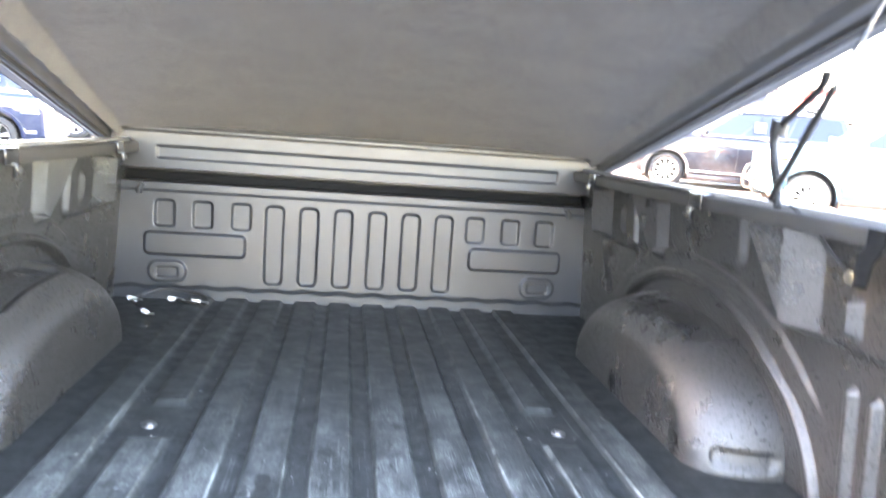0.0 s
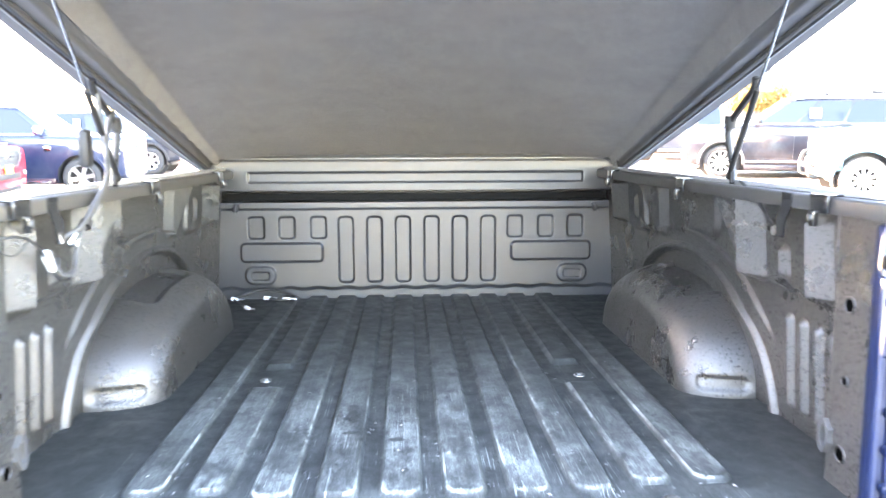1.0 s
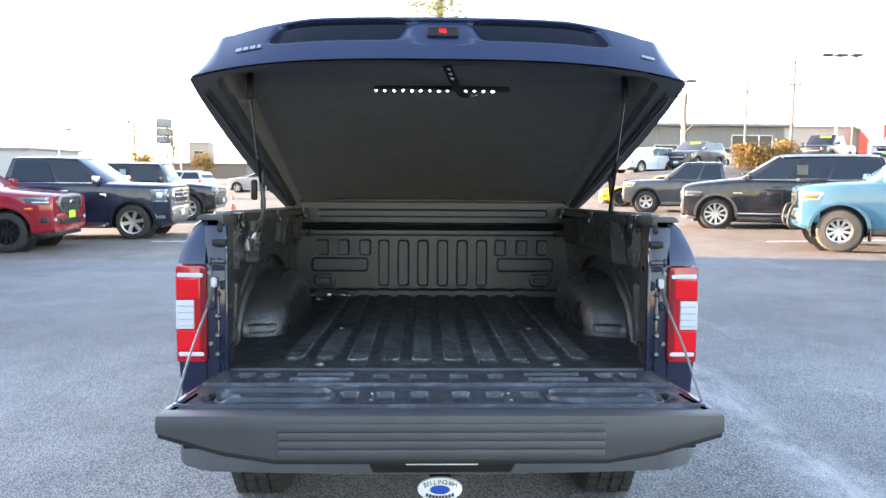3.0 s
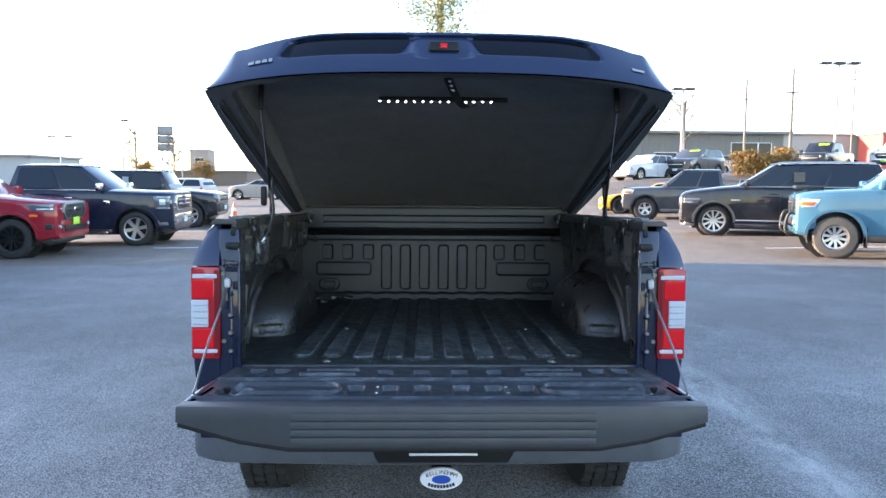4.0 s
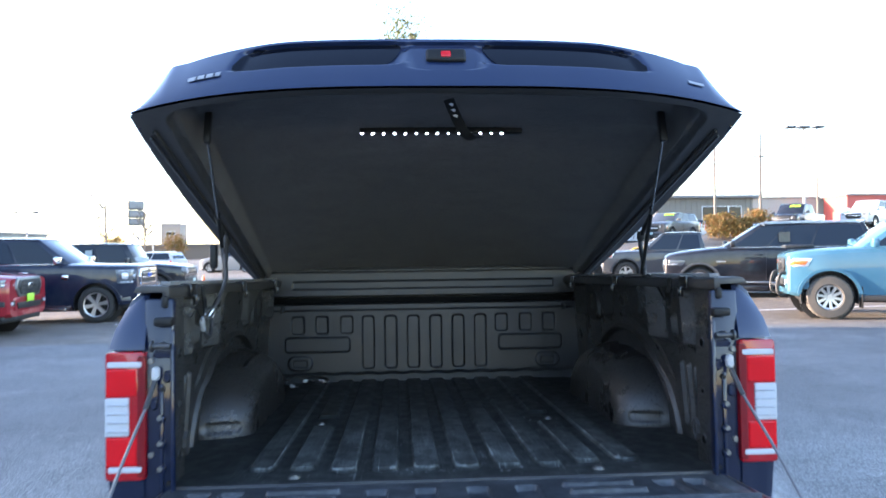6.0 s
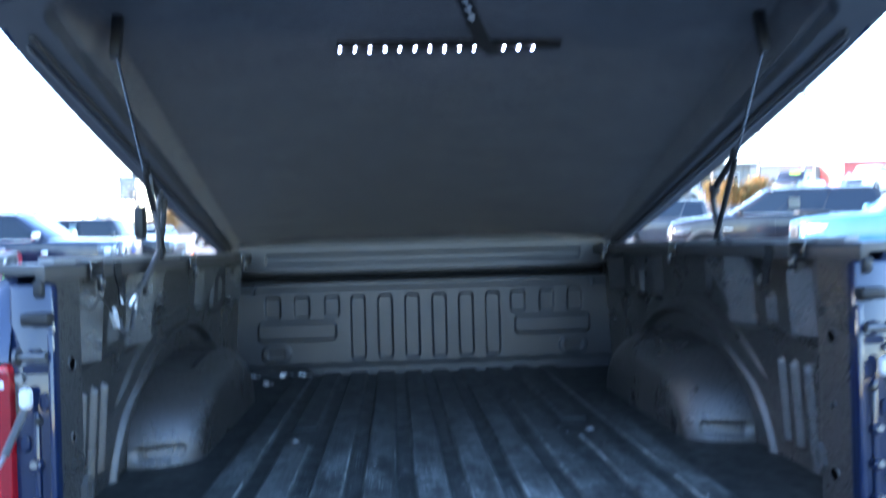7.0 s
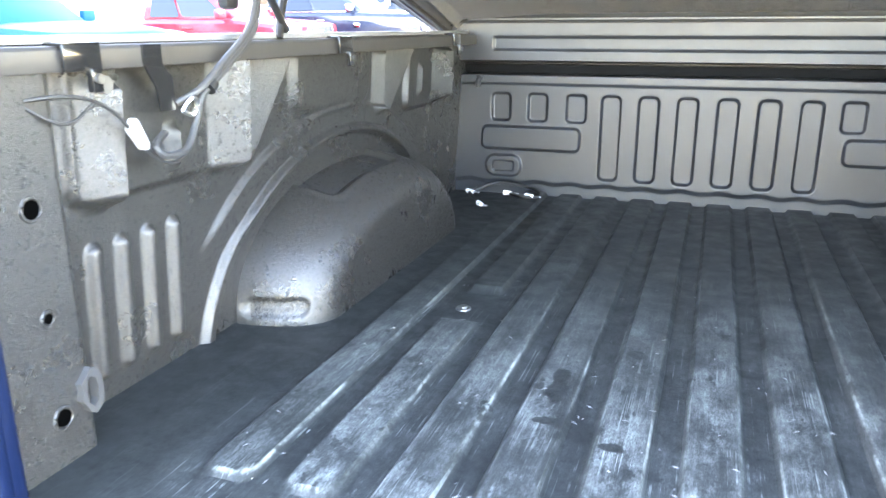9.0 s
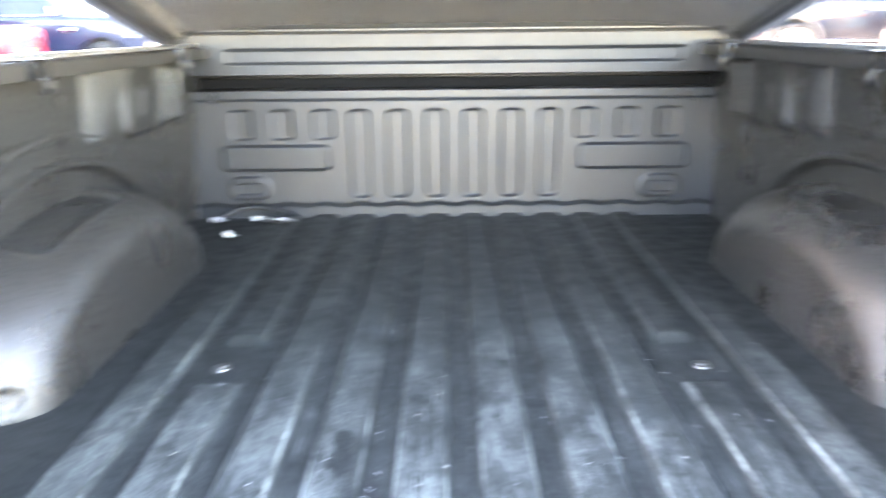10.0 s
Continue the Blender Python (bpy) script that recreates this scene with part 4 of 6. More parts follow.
for s in (-1, 1):
    bracket = part("strut_bracket", lid_box((s * 0.752 - 0.012, 1.855, 0.012), (s * 0.752 + 0.012, 1.878, 0.120), 0.005), BLACKPL, lid)
    bm = bmesh.new()
    a, b = Vector((s * 0.752, 0.285, 1.925)), Vector((s * 0.80, 0.69 if s > 0 else 0.76, 1.47))
    rod(bm, a, a.lerp(b, 0.55), 0.0035)
    strut = part("gas_strut", bm, ROD, lid, "thin gas strut with a polished rod")
    bm = bmesh.new()
    rod(bm, a.lerp(b, 0.53), b, 0.0075)
    part("cylinder", bm, BLACKPL, strut)
    y0 = 0.0 if s > 0 else 0.07
    bm = bmesh.new()
    tube(bm, [(s * 0.80, y0 + 0.56, 1.715), (s * 0.805, y0 + 0.585, 1.685), (s * 0.805, y0 + 0.70, 1.615), (s * 0.805, y0 + 0.71, 1.57), (s * 0.805, y0 + 0.68, 1.50), (s * 0.80, y0 + 0.66, 1.455)], 0.009, 8, 4)
    part("lever_arm", bm, BLACKPL, lid, "bent black lever arm")
    part("lever_clip", rod(bmesh.new(), (s * 0.805, y0 + 0.70, 1.63), (s * 0.805, y0 + 0.705, 1.60), 0.016), BLACKPL, lid)

# ---- fittings along the bed walls ----
for s in (-1, 1):
    for y in ((0.195, 0.965, 1.75) if s < 0 else (0.195, 0.965, 1.75)):
        bm = boxes(((s * 0.770, y - 0.032, 1.420), (s * 0.776, y + 0.032, 1.456), 0.0012))
        box(bm, (s * 0.770, y - 0.032, 1.453), (s * 0.805, y + 0.032, 1.458), 0.0012)
        box(bm, (s * 0.764, y + 0.006, 1.392), (s * 0.775, y + 0.024, 1.424), 0.0015)
        clamp = part("rail_clamp", bm, BLACKMETAL, truck, "black rail clamp with a bolt")
        part("bolt", rod(bmesh.new(), (s * 0.758, y + 0.015, 1.410), (s * 0.766, y + 0.015, 1.410), 0.007, None, 6), ZINC, clamp)
    bm = bmesh.new()
    rod(bm, (s * 0.830, 0.258, 1.398), (s * 0.796, 0.258, 1.398), 0.016, 0.013)
    part("push_knob", bm, mat_plastic("beige_knob", 0.10, 0.5, 100, (1.0, 0.95, 0.85)), truck)
    bm = bmesh.new()                                   # hook plate, bent in a flat Z
    prism(bm, [(0.318, 1.452), (0.358, 1.452), (0.358, 1.422), (0.378, 1.402), (0.378, 1.352), (0.346, 1.352), (0.340, 1.390), (0.326, 1.410), (0.318, 1.425)], "x", s * 0.778, s * 0.782)
    part("steel_hook_plate", bm, BLACKMETAL, truck, "black steel hook plate")
    bm = bmesh.new()                                   # thin plate with a long hole, in two halves
    prism(bm, [(0.140, 0.945), (0.152, 0.952), (0.158, 0.965), (0.158, 0.998), (0.150, 1.012), (0.140, 1.016), (0.137, 1.004), (0.146, 0.998), (0.149, 0.985), (0.147, 0.966), (0.138, 0.957)], "x", s * 0.776, s * 0.796)
    prism(bm, [(0.1395, 0.945), (0.1375, 0.957), (0.130, 0.966), (0.128, 0.985), (0.131, 0.998), (0.1365, 1.004), (0.1395, 1.016), (0.130, 1.006), (0.119, 0.998), (0.122, 0.986), (0.118, 0.972), (0.126, 0.962), (0.130, 0.952)], "x", s * 0.776, s * 0.796)
    part("tie_down_plate", bm, mat_plastic("bare_plate", 0.045, 0.5), truck)
for s in (-1, 1):
    for x, y, big in ((0.454, 0.85, 0.018), (0.45, 0.063, 0.020)):
        bm = bmesh.new()
        rod(bm, (s * x, y, 0.885), (s * x, y, FLOOR - 0.0075), big, big * 0.9, 20)
        rod(bm, (s * x, y, 0.885), (s * x, y, FLOOR - 0.0035), big * 0.5, None, 6)
        part("bed_bolt", bm, ZINC, truck, "zinc bed bolt with washer")
# wiring on the driver side
bm = bmesh.new()
tube(bm, [(-0.785, 0.355, 1.318), (-0.770, 0.315, 1.306), (-0.765, 0.325, 1.289), (-0.765, 0.375, 1.289), (-0.770, 0.410, 1.321), (-0.764, 0.430, 1.371), (-0.762, 0.495, 1.411), (-0.762, 0.585, 1.471), (-0.775, 0.625, 1.536), (-0.79, 0.645, 1.606), (-0.80, 0.655, 1.686)], 0.0062, 8, 5)
loom = part("wire_loom", bm, SLEEVE, truck, "grey corrugated wiring loom")
bm = bmesh.new()
tube(bm, [(-0.785, 0.390, 1.361), (-0.760, 0.420, 1.382), (-0.756, 0.485, 1.424), (-0.756, 0.565, 1.476), (-0.77, 0.615, 1.536), (-0.785, 0.675, 1.606), (-0.80, 0.755, 1.646)], 0.0062, 8, 5)
part("second_sleeve", bm, SLEEVE, loom)
bm = bmesh.new()
tube(bm, [(-0.79, 0.105, 1.388), (-0.775, 0.155, 1.390), (-0.77, 0.205, 1.380), (-0.765, 0.245, 1.351), (-0.765, 0.285, 1.306), (-0.765, 0.325, 1.278), (-0.765, 0.365, 1.278), (-0.77, 0.395, 1.306)], 0.0028, 6, 5)
tube(bm, [(-0.79, 0.105, 1.381), (-0.775, 0.140, 1.358), (-0.772, 0.170, 1.358), (-0.77, 0.205, 1.376), (-0.768, 0.245, 1.358)], 0.0025, 6, 5)
part("thin_wire", bm, CABLE, loom)
part("white_connector", prism(bmesh.new(), [(0.253, 1.336), (0.263, 1.352), (0.273, 1.350), (0.293, 1.312), (0.289, 1.302), (0.277, 1.304)], "x", -0.772, -0.760, 0.003), mat_plastic("white_tape", 0.34, 0.7, 120), loom, "white paper-wrapped plug")
bm = bmesh.new()
tube(bm, [(-0.772, 0.387, 1.349), (-0.762, 0.397, 1.368), (-0.762, 0.411, 1.362), (-0.768, 0.405, 1.342), (-0.772, 0.387, 1.349)], 0.004, 6, 4)
part("clip", bm, STEEL, loom)
part("cable_tie", rod(bmesh.new(), (-0.761, 0.440, 1.380), (-0.761, 0.452, 1.390), 0.013), BLACKPL, loom)
part("hanging_plug", boxes(((-0.815, 0.555, 1.506), (-0.79, 0.595, 1.596), 0.01)), BLACKPL, loom)
bm = bmesh.new()
tube(bm, [(0.80, 0.62, 1.465), (0.80, 0.54, 1.435), (0.795, 0.46, 1.390), (0.79, 0.395, 1.365)], 0.004, 6, 4)
cab2 = part("tether_cable", bm, CABLE, truck, "thin black tether cable")
part("tether_end", prism(bmesh.new(), oval(0.388, 1.363, 0.03, 0.022, 0.01), "x", 0.778, 0.792, 0.003), STEEL, cab2)

# ---- the lot ----


def smooth(t):
    t = np.clip(t, 0, 1)
    return t * t * (3 - 2 * t)


def ground_z(X, Y):
    up = 1.0 + 0.045 * np.clip(X - 6, 0, 24)
    fall = -0.013 * np.clip(-X - 1.0, 0, 14) * smooth((-X - 1.0) / 3.0)
    return up * smooth((Y - 33.5) / 6.0) * smooth((X - 5.0) / 5.0) + fall + (0.012 + 0.018 * smooth((Y - 12.5) / 4.0)) * np.clip(X - 2.0, 0, 12)


def far_grid(lo, hi):
    near = np.arange(lo, hi + 0.01, 1.0)
    far = np.array([90, 130, 200, 400, 900.0])
    return np.concatenate([-far[::-1] + (0 if lo > -90 else lo + 60), near, far + (0 if hi < 90 else hi - 60)])


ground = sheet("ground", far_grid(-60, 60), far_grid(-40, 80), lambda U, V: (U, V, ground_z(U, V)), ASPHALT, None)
tagged(ground, "dark grey asphalt parking lot, with an older browner stretch tinted sun-warm", "ground", "", "structure")


def gz(x, y):
    return float(ground_z(np.array([[float(x)]]), np.array([[float(y)]]))[0, 0])


PAINTLINE = mat_plastic("worn_white_paint", 0.55, 0.8, 60)
for x, y, w, l in ((-5.2, 14.6, 2.2, 0.10), (-6.2, 20.4, 3.0, 0.10), (9.5, 13.6, 4.0, 0.10), (10.0, 19.8, 4.0, 0.10)):
    ob = part("parking_line", prism(bmesh.new(), [(x - w / 2, gz(x - w / 2, y) + 0.001), (x + w / 2, gz(x + w / 2, y) + 0.001), (x + w / 2, gz(x + w / 2, y) + 0.006), (x - w / 2, gz(x - w / 2, y) + 0.006)], "y", y - l / 2, y + l / 2), PAINTLINE)
    tagged(ob, "faded white painted parking line on the asphalt", "marking", "parking lines", "structure")

WALLPAINT = mat_plastic("pale_wall_paint", 0.5, 0.8, 20, (1, 0.98, 0.94))
# added out of view, only to keep the low sun off the truck
dealer = thing("building", "unseen pale two-storey building with a flat roof, added to shade the truck", "building", None, "", "structure")
part("wall", boxes(((-62, -70, 0), (-36, 22, 10.5))), WALLPAINT, dealer)
part("roof", boxes(((-62.3, -70.3, 10.5), (-35.7, 22.3, 10.7))), GREYPL, dealer)


# ---- parked vehicles ----
def carve(me, cutter):
    """The mesh with the cutter's volume taken away."""
    a, b = new("body", me), new("cutter", cutter)
    mod = a.modifiers.new("cut", "BOOLEAN")
    mod.operation, mod.object, mod.solver = "DIFFERENCE", b, "EXACT"
    out = bpy.data.meshes.new_from_object(a.evaluated_get(bpy.context.evaluated_depsgraph_get()))
    bpy.data.objects.remove(a)
    bpy.data.objects.remove(b)
    return out


TRIM = mat_plastic("vehicle_black_trim", 0.015, 0.5)
HEADLAMP = Mat("headlamp_lens", (0.30, 0.32, 0.34), 0.10, 0.3, Coat_Weight=1.0).m
PAPER = mat_plastic("window_sticker_paper", 0.6, 0.7, 30, (0.85, 1.0, 1.0))
LIME = Mat("lime_sticker", (0.45, 0.75, 0.05), 0.6).m
RIMDARK = Mat("black_rim", grey(0.02), 0.3, 0.5).m
RIMGREY = Mat("machined_rim", grey(0.55), 0.3, 0.9).m


LAMPBRIGHT = Mat("bright_lamp_insert", (0.75, 0.77, 0.80), 0.15, 0.4).m
DARKLENS = Mat("smoked_lens", (0.10, 0.11, 0.12), 0.05, 0.0, Coat_Weight=1.0).m
SATIN = Mat("satin_grey_metal", grey(0.22), 0.35, 0.8).m


def wrap(front, hw, y0, y1, back, z0, z1, bulge=0.0, sd=1, taper=0.0):
    """A slab that follows the rounded front corner, from y0 on the nose to `back` along the side."""
    out = [(front + bulge, sd * y0), (front - 0.03 + bulge, sd * (y0 + y1) / 2), (front - 0.10 + bulge * 0.7, sd * y1 * 0.985), (front - back, sd * (y1 + 0.006)), (front - back, sd * (y1 - 0.10)), (front - 0.14, sd * y0)]
    bm2 = bmesh.new()
    lo = [bm2.verts.new((x, y, z0)) for x, y in out]
    hi = [bm2.verts.new((x - (taper if i == 3 or i == 4 else 0), y, z1)) for i, (x, y) in enumerate(out)]
    bm2.faces.new(lo)
    bm2.faces.new(hi[::-1])
    for i in range(6):
        bm2.faces.new((lo[i], hi[i], hi[(i + 1) % 6], lo[(i + 1) % 6]))
    bmesh.ops.bevel(bm2, geom=bm2.edges[:], offset=0.012, segments=2, affect="EDGES", profile=0.5)
    return bm2


def bow(front, hw, z0, z1, out=0.05, back=0.36, bevel=0.025):
    """A bumper bar bowed round the nose."""
    return prism(bmesh.new(), [(front - back, -hw * 0.975), (front - 0.12, -hw * 0.92), (front + out * 0.7, -hw * 0.66), (front + out, 0), (front + out * 0.7, hw * 0.66), (front - 0.12, hw * 0.92), (front - back, hw * 0.975), (front - back, hw * 0.6), (front - 0.2, hw * 0.5), (front - 0.2, -hw * 0.5), (front - back, -hw * 0.6)], "z", z0, z1, bevel)


def mesh_grille(v, front, ring, frame_mat, bars, posts, bar_mat):
    """A framed grille: outer slab, dark mesh, bars and small posts; ring holds (half width, z) pairs."""
    def outline(k, dz):
        mid = sum(z for _, z in ring) / len(ring)
        right = [(w - k, z + (dz if z < mid else -dz)) for w, z in ring]
        return right + [(-w, z) for w, z in right[::-1]]
    g = part("grille", prism(bmesh.new(), outline(0, 0), "x", front - 0.10, front + 0.030, 0.012), frame_mat, v)
    part("mesh", prism(bmesh.new(), outline(0.05, 0.045), "x", front, front + 0.034, 0.003), TRIM, g)
    z0, z1 = min(z for _, z in ring) + 0.045, max(z for _, z in ring) - 0.045
    w0 = min(w for w, _ in ring) - 0.06
    for z, h in bars:
        part("grille_bar", boxes(((front + 0.02, -w0, z - h), (front + 0.046, w0, z + h), 0.004)), bar_mat, g)
    for i in range(posts):
        y = -w0 + 2 * w0 * (i + 0.5) / posts
        part("grille_post", boxes(((front + 0.02, y - 0.006, z0), (front + 0.040, y + 0.006, z1))), SATIN, g)
    return g


def nose_chrome(v, front, hw, clear, face, paint):
    mesh_grille(v, front, [(0.58, 0.76), (0.66, 0.94), (0.63, 1.13)], CHROME, [(0.92, 0.018), (1.02, 0.018)], 14, CHROME)
    part("emblem", prism(bmesh.new(), oval(0, 0.97, 0.24, 0.10, 0.05), "x", front + 0.03, front + 0.062, 0.006), SIGNBLUE, v)
    for sd in (-1, 1):
        lamp = part("headlight", wrap(front, hw, 0.665, hw * 0.985, 0.40, 0.80, 1.12, 0.0, sd, 0.04), DARKLENS, v, "clear headlight with bright reflectors")
        for z0, z1, back in ((1.08, 1.105, 0.36), (0.82, 0.845, 0.34)):
            part("light_strip", wrap(front, hw, 0.68, hw * 0.985, back, z0, z1, 0.012, sd), LAMPBRIGHT, lamp)
        for y in (0.75, 0.86):
            part("reflector", rod(bmesh.new(), (front - 0.12, sd * y, 0.965), (front + 0.012 - (y - 0.7) * 0.25, sd * y, 0.965), 0.052, 0.060, 16), LAMPBRIGHT, lamp)
        part("reflector", boxes(((front - 0.30, sd * (hw - 0.05), 0.90), (front - 0.16, sd * (hw + 0.002), 1.04), 0.02)), LAMPBRIGHT, lamp)
        part("fog_light", boxes(((front - 0.04, sd * 0.70, 0.53), (front + 0.035, sd * 0.84, 0.61), 0.012)), DARKLENS, v)
        part("fender_badge", boxes(((-0.72, sd * (hw - 0.02), 0.98), (-0.58, sd * (hw + 0.012), 1.08), 0.006)), CHROME, v)
        part("window_line", boxes(((-2.9, sd * hw * 0.94, 1.312), (-0.78, sd * hw * 0.955, 1.330), 0.003)), CHROME, v)
        part("step_bar", boxes(((-3.0, sd * (hw - 0.06), 0.30), (-0.62, sd * (hw + 0.05), 0.345), 0.012)), CHROME, v)
    part("front_bumper", bow(front, hw, 0.60, 0.74), CHROME, v, "chrome front bumper")
    part("bumper_lower", bow(front, hw, 0.46, 0.60, 0.03), SATIN, v)
    part("valance", bow(front, hw * 0.95, 0.34, 0.46, -0.01), TRIM, v)
    part("plate", boxes(((front + 0.045, -0.15, 0.52), (front + 0.065, 0.15, 0.66), 0.003)), PAPER, v)


def nose_hex(v, front, hw, clear, face, paint):
    mesh_grille(v, front, [(0.44, 0.66), (0.58, 0.82), (0.55, 0.96), (0.50, 1.03)], SATIN, [(0.86, 0.012)], 18, TRIM)
    part("emblem", prism(bmesh.new(), oval(0, 0.87, 0.22, 0.09, 0.045), "x", front + 0.03, front + 0.058, 0.006), CHROME, v)
    for sd in (-1, 1):
        lamp = part("headlight", wrap(front, hw, 0.58, hw * 0.985, 0.46, 0.86, 1.00, 0.0, sd, 0.10), DARKLENS, v, "slim clear headlight")
        part("light_strip", wrap(front, hw, 0.60, hw * 0.985, 0.36, 0.88, 0.915, 0.010, sd), LAMPBRIGHT, lamp)
        part("reflector", rod(bmesh.new(), (front - 0.14, sd * 0.70, 0.94), (front - 0.012, sd * 0.70, 0.94), 0.042, None, 16), LAMPBRIGHT, lamp)
        part("marker_light", boxes(((front - 0.50, sd * (hw - 0.03), 0.74), (front - 0.34, sd * (hw + 0.015), 0.79), 0.01)), AMBER, v)
        pocket_ = part("fog_pocket", wrap(front, hw, 0.60, hw * 0.955, 0.22, 0.53, 0.64, 0.022, sd), TRIM, v)
        part("fog_light", rod(bmesh.new(), (front - 0.05, sd * 0.72, 0.585), (front + 0.025, sd * 0.72, 0.585), 0.035, None, 14), LAMPBRIGHT, pocket_)
    part("front_bumper", bow(front, hw, 0.44, 0.70, 0.02), paint, v)
    part("bumper_opening", prism(bmesh.new(), [(-0.50, 0.48), (0.50, 0.48), (0.54, 0.60), (-0.54, 0.60)], "x", front - 0.1, front + 0.034, 0.006), TRIM, v)
    part("valance", bow(front, hw * 0.93, 0.31, 0.45, -0.01), TRIM, v)
    part("plate", boxes(((front + 0.036, -0.15, 0.60), (front + 0.055, 0.15, 0.75), 0.003)), LIME, v)


def nose_offroad(v, front, hw, clear, face, paint):
    mesh_grille(v, front, [(0.40, 0.74), (0.50, 0.90), (0.46, 1.06)], TRIM, [(0.98, 0.014)], 10, SATIN)
    part("hood_scoop", boxes(((front - 0.55, -0.32, face - 0.02), (front - 0.02, 0.32, face + 0.045), 0.02)), TRIM, v, "black bonnet guard")
    for sd in (-1, 1):
        lamp = part("headlight", wrap(front, hw, 0.52, hw * 0.975, 0.34, 0.90, 1.06, 0.0, sd, 0.08), LAMPBRIGHT, v, "clear headlight with an amber corner")
        part("amber_corner", wrap(front, hw, hw * 0.80, hw * 0.975, 0.30, 0.93, 1.02, 0.008, sd, 0.06), AMBER, lamp)
        part("fog_light", rod(bmesh.new(), (front - 0.10, sd * 0.68, 0.62), (front + 0.045, sd * 0.68, 0.62), 0.055, None, 16), LAMPBRIGHT, v)
        part("mud_flap", boxes(((-0.56, sd * (hw - 0.26), 0.22), (-0.535, sd * (hw + 0.01), 0.62), 0.006)), TRIM, v)
    part("front_bumper", bow(front, hw, 0.50, 0.76, 0.03), paint, v)
    part("bumper_opening", boxes(((front - 0.1, -0.44, 0.53), (front + 0.045, 0.44, 0.70), 0.012)), TRIM, v)
    part("valance", bow(front - 0.06, hw * 0.82, 0.42, 0.52, -0.02, 0.30), TRIM, v)


def nose_family(v, front, hw, clear, face, paint):
    mesh_grille(v, front, [(0.50, 0.66), (0.56, 0.80), (0.54, 0.92)], CHROME, [(0.76, 0.010), (0.84, 0.010)], 8, CHROME)
    for sd in (-1, 1):
        lamp = part("headlight", wrap(front, hw, 0.56, hw * 0.98, 0.42, 0.78, 0.92, 0.0, sd, 0.12), DARKLENS, v, "clear headlight")
        part("light_strip", wrap(front, hw, 0.58, hw * 0.98, 0.30, 0.80, 0.82, 0.010, sd), LAMPBRIGHT, lamp)
        part("vent", boxes(((front - 0.10, sd * 0.62, 0.42), (front + 0.03, sd * 0.84, 0.58), 0.02)), SATIN, v)
        part("fender_badge", boxes(((-0.62, sd * (hw - 0.02), 0.90), (-0.40, sd * (hw + 0.010), 0.93), 0.004)), STEEL, v)
    part("front_bumper", bow(front, hw, 0.36, 0.66, 0.03), paint, v)
    part("bumper_opening", boxes(((front - 0.1, -0.55, 0.40), (front + 0.04, 0.55, 0.54), 0.015)), TRIM, v)
    part("valance", bow(front, hw * 0.95, 0.24, 0.37, 0.01), SATIN, v)


def nose_boxy(v, front, hw, clear, face, paint):
    mesh_grille(v, front, [(0.86, 0.84), (0.90, 0.96), (0.88, 1.10)], SATIN, [(0.97, 0.045)], 12, SATIN)
    for sd in (-1, 1):
        lamp = part("headlight", rod(bmesh.new(), (front - 0.06, sd * 0.72, 0.97), (front + 0.055, sd * 0.72, 0.97), 0.105, None, 24), LAMPBRIGHT, v, "round headlight")
        part("light_strip", boxes(((front + 0.05, sd * 0.56, 0.955), (front + 0.062, sd * 0.86, 0.985), 0.004)), DARKLENS, lamp)
    part("front_bumper", bow(front, hw, 0.52, 0.78, 0.10, 0.30), TRIM, v, "black steel bumper")
    part("valance", bow(front, hw * 0.9, 0.40, 0.53, 0.02), SATIN, v)
    part("plate", boxes(((front + 0.095, -0.15, 0.58), (front + 0.115, 0.15, 0.72), 0.003)), PAPER, v)


NOSES = {"chrome": nose_chrome, "hex": nose_hex, "offroad": nose_offroad, "family": nose_family, "boxy": nose_boxy}


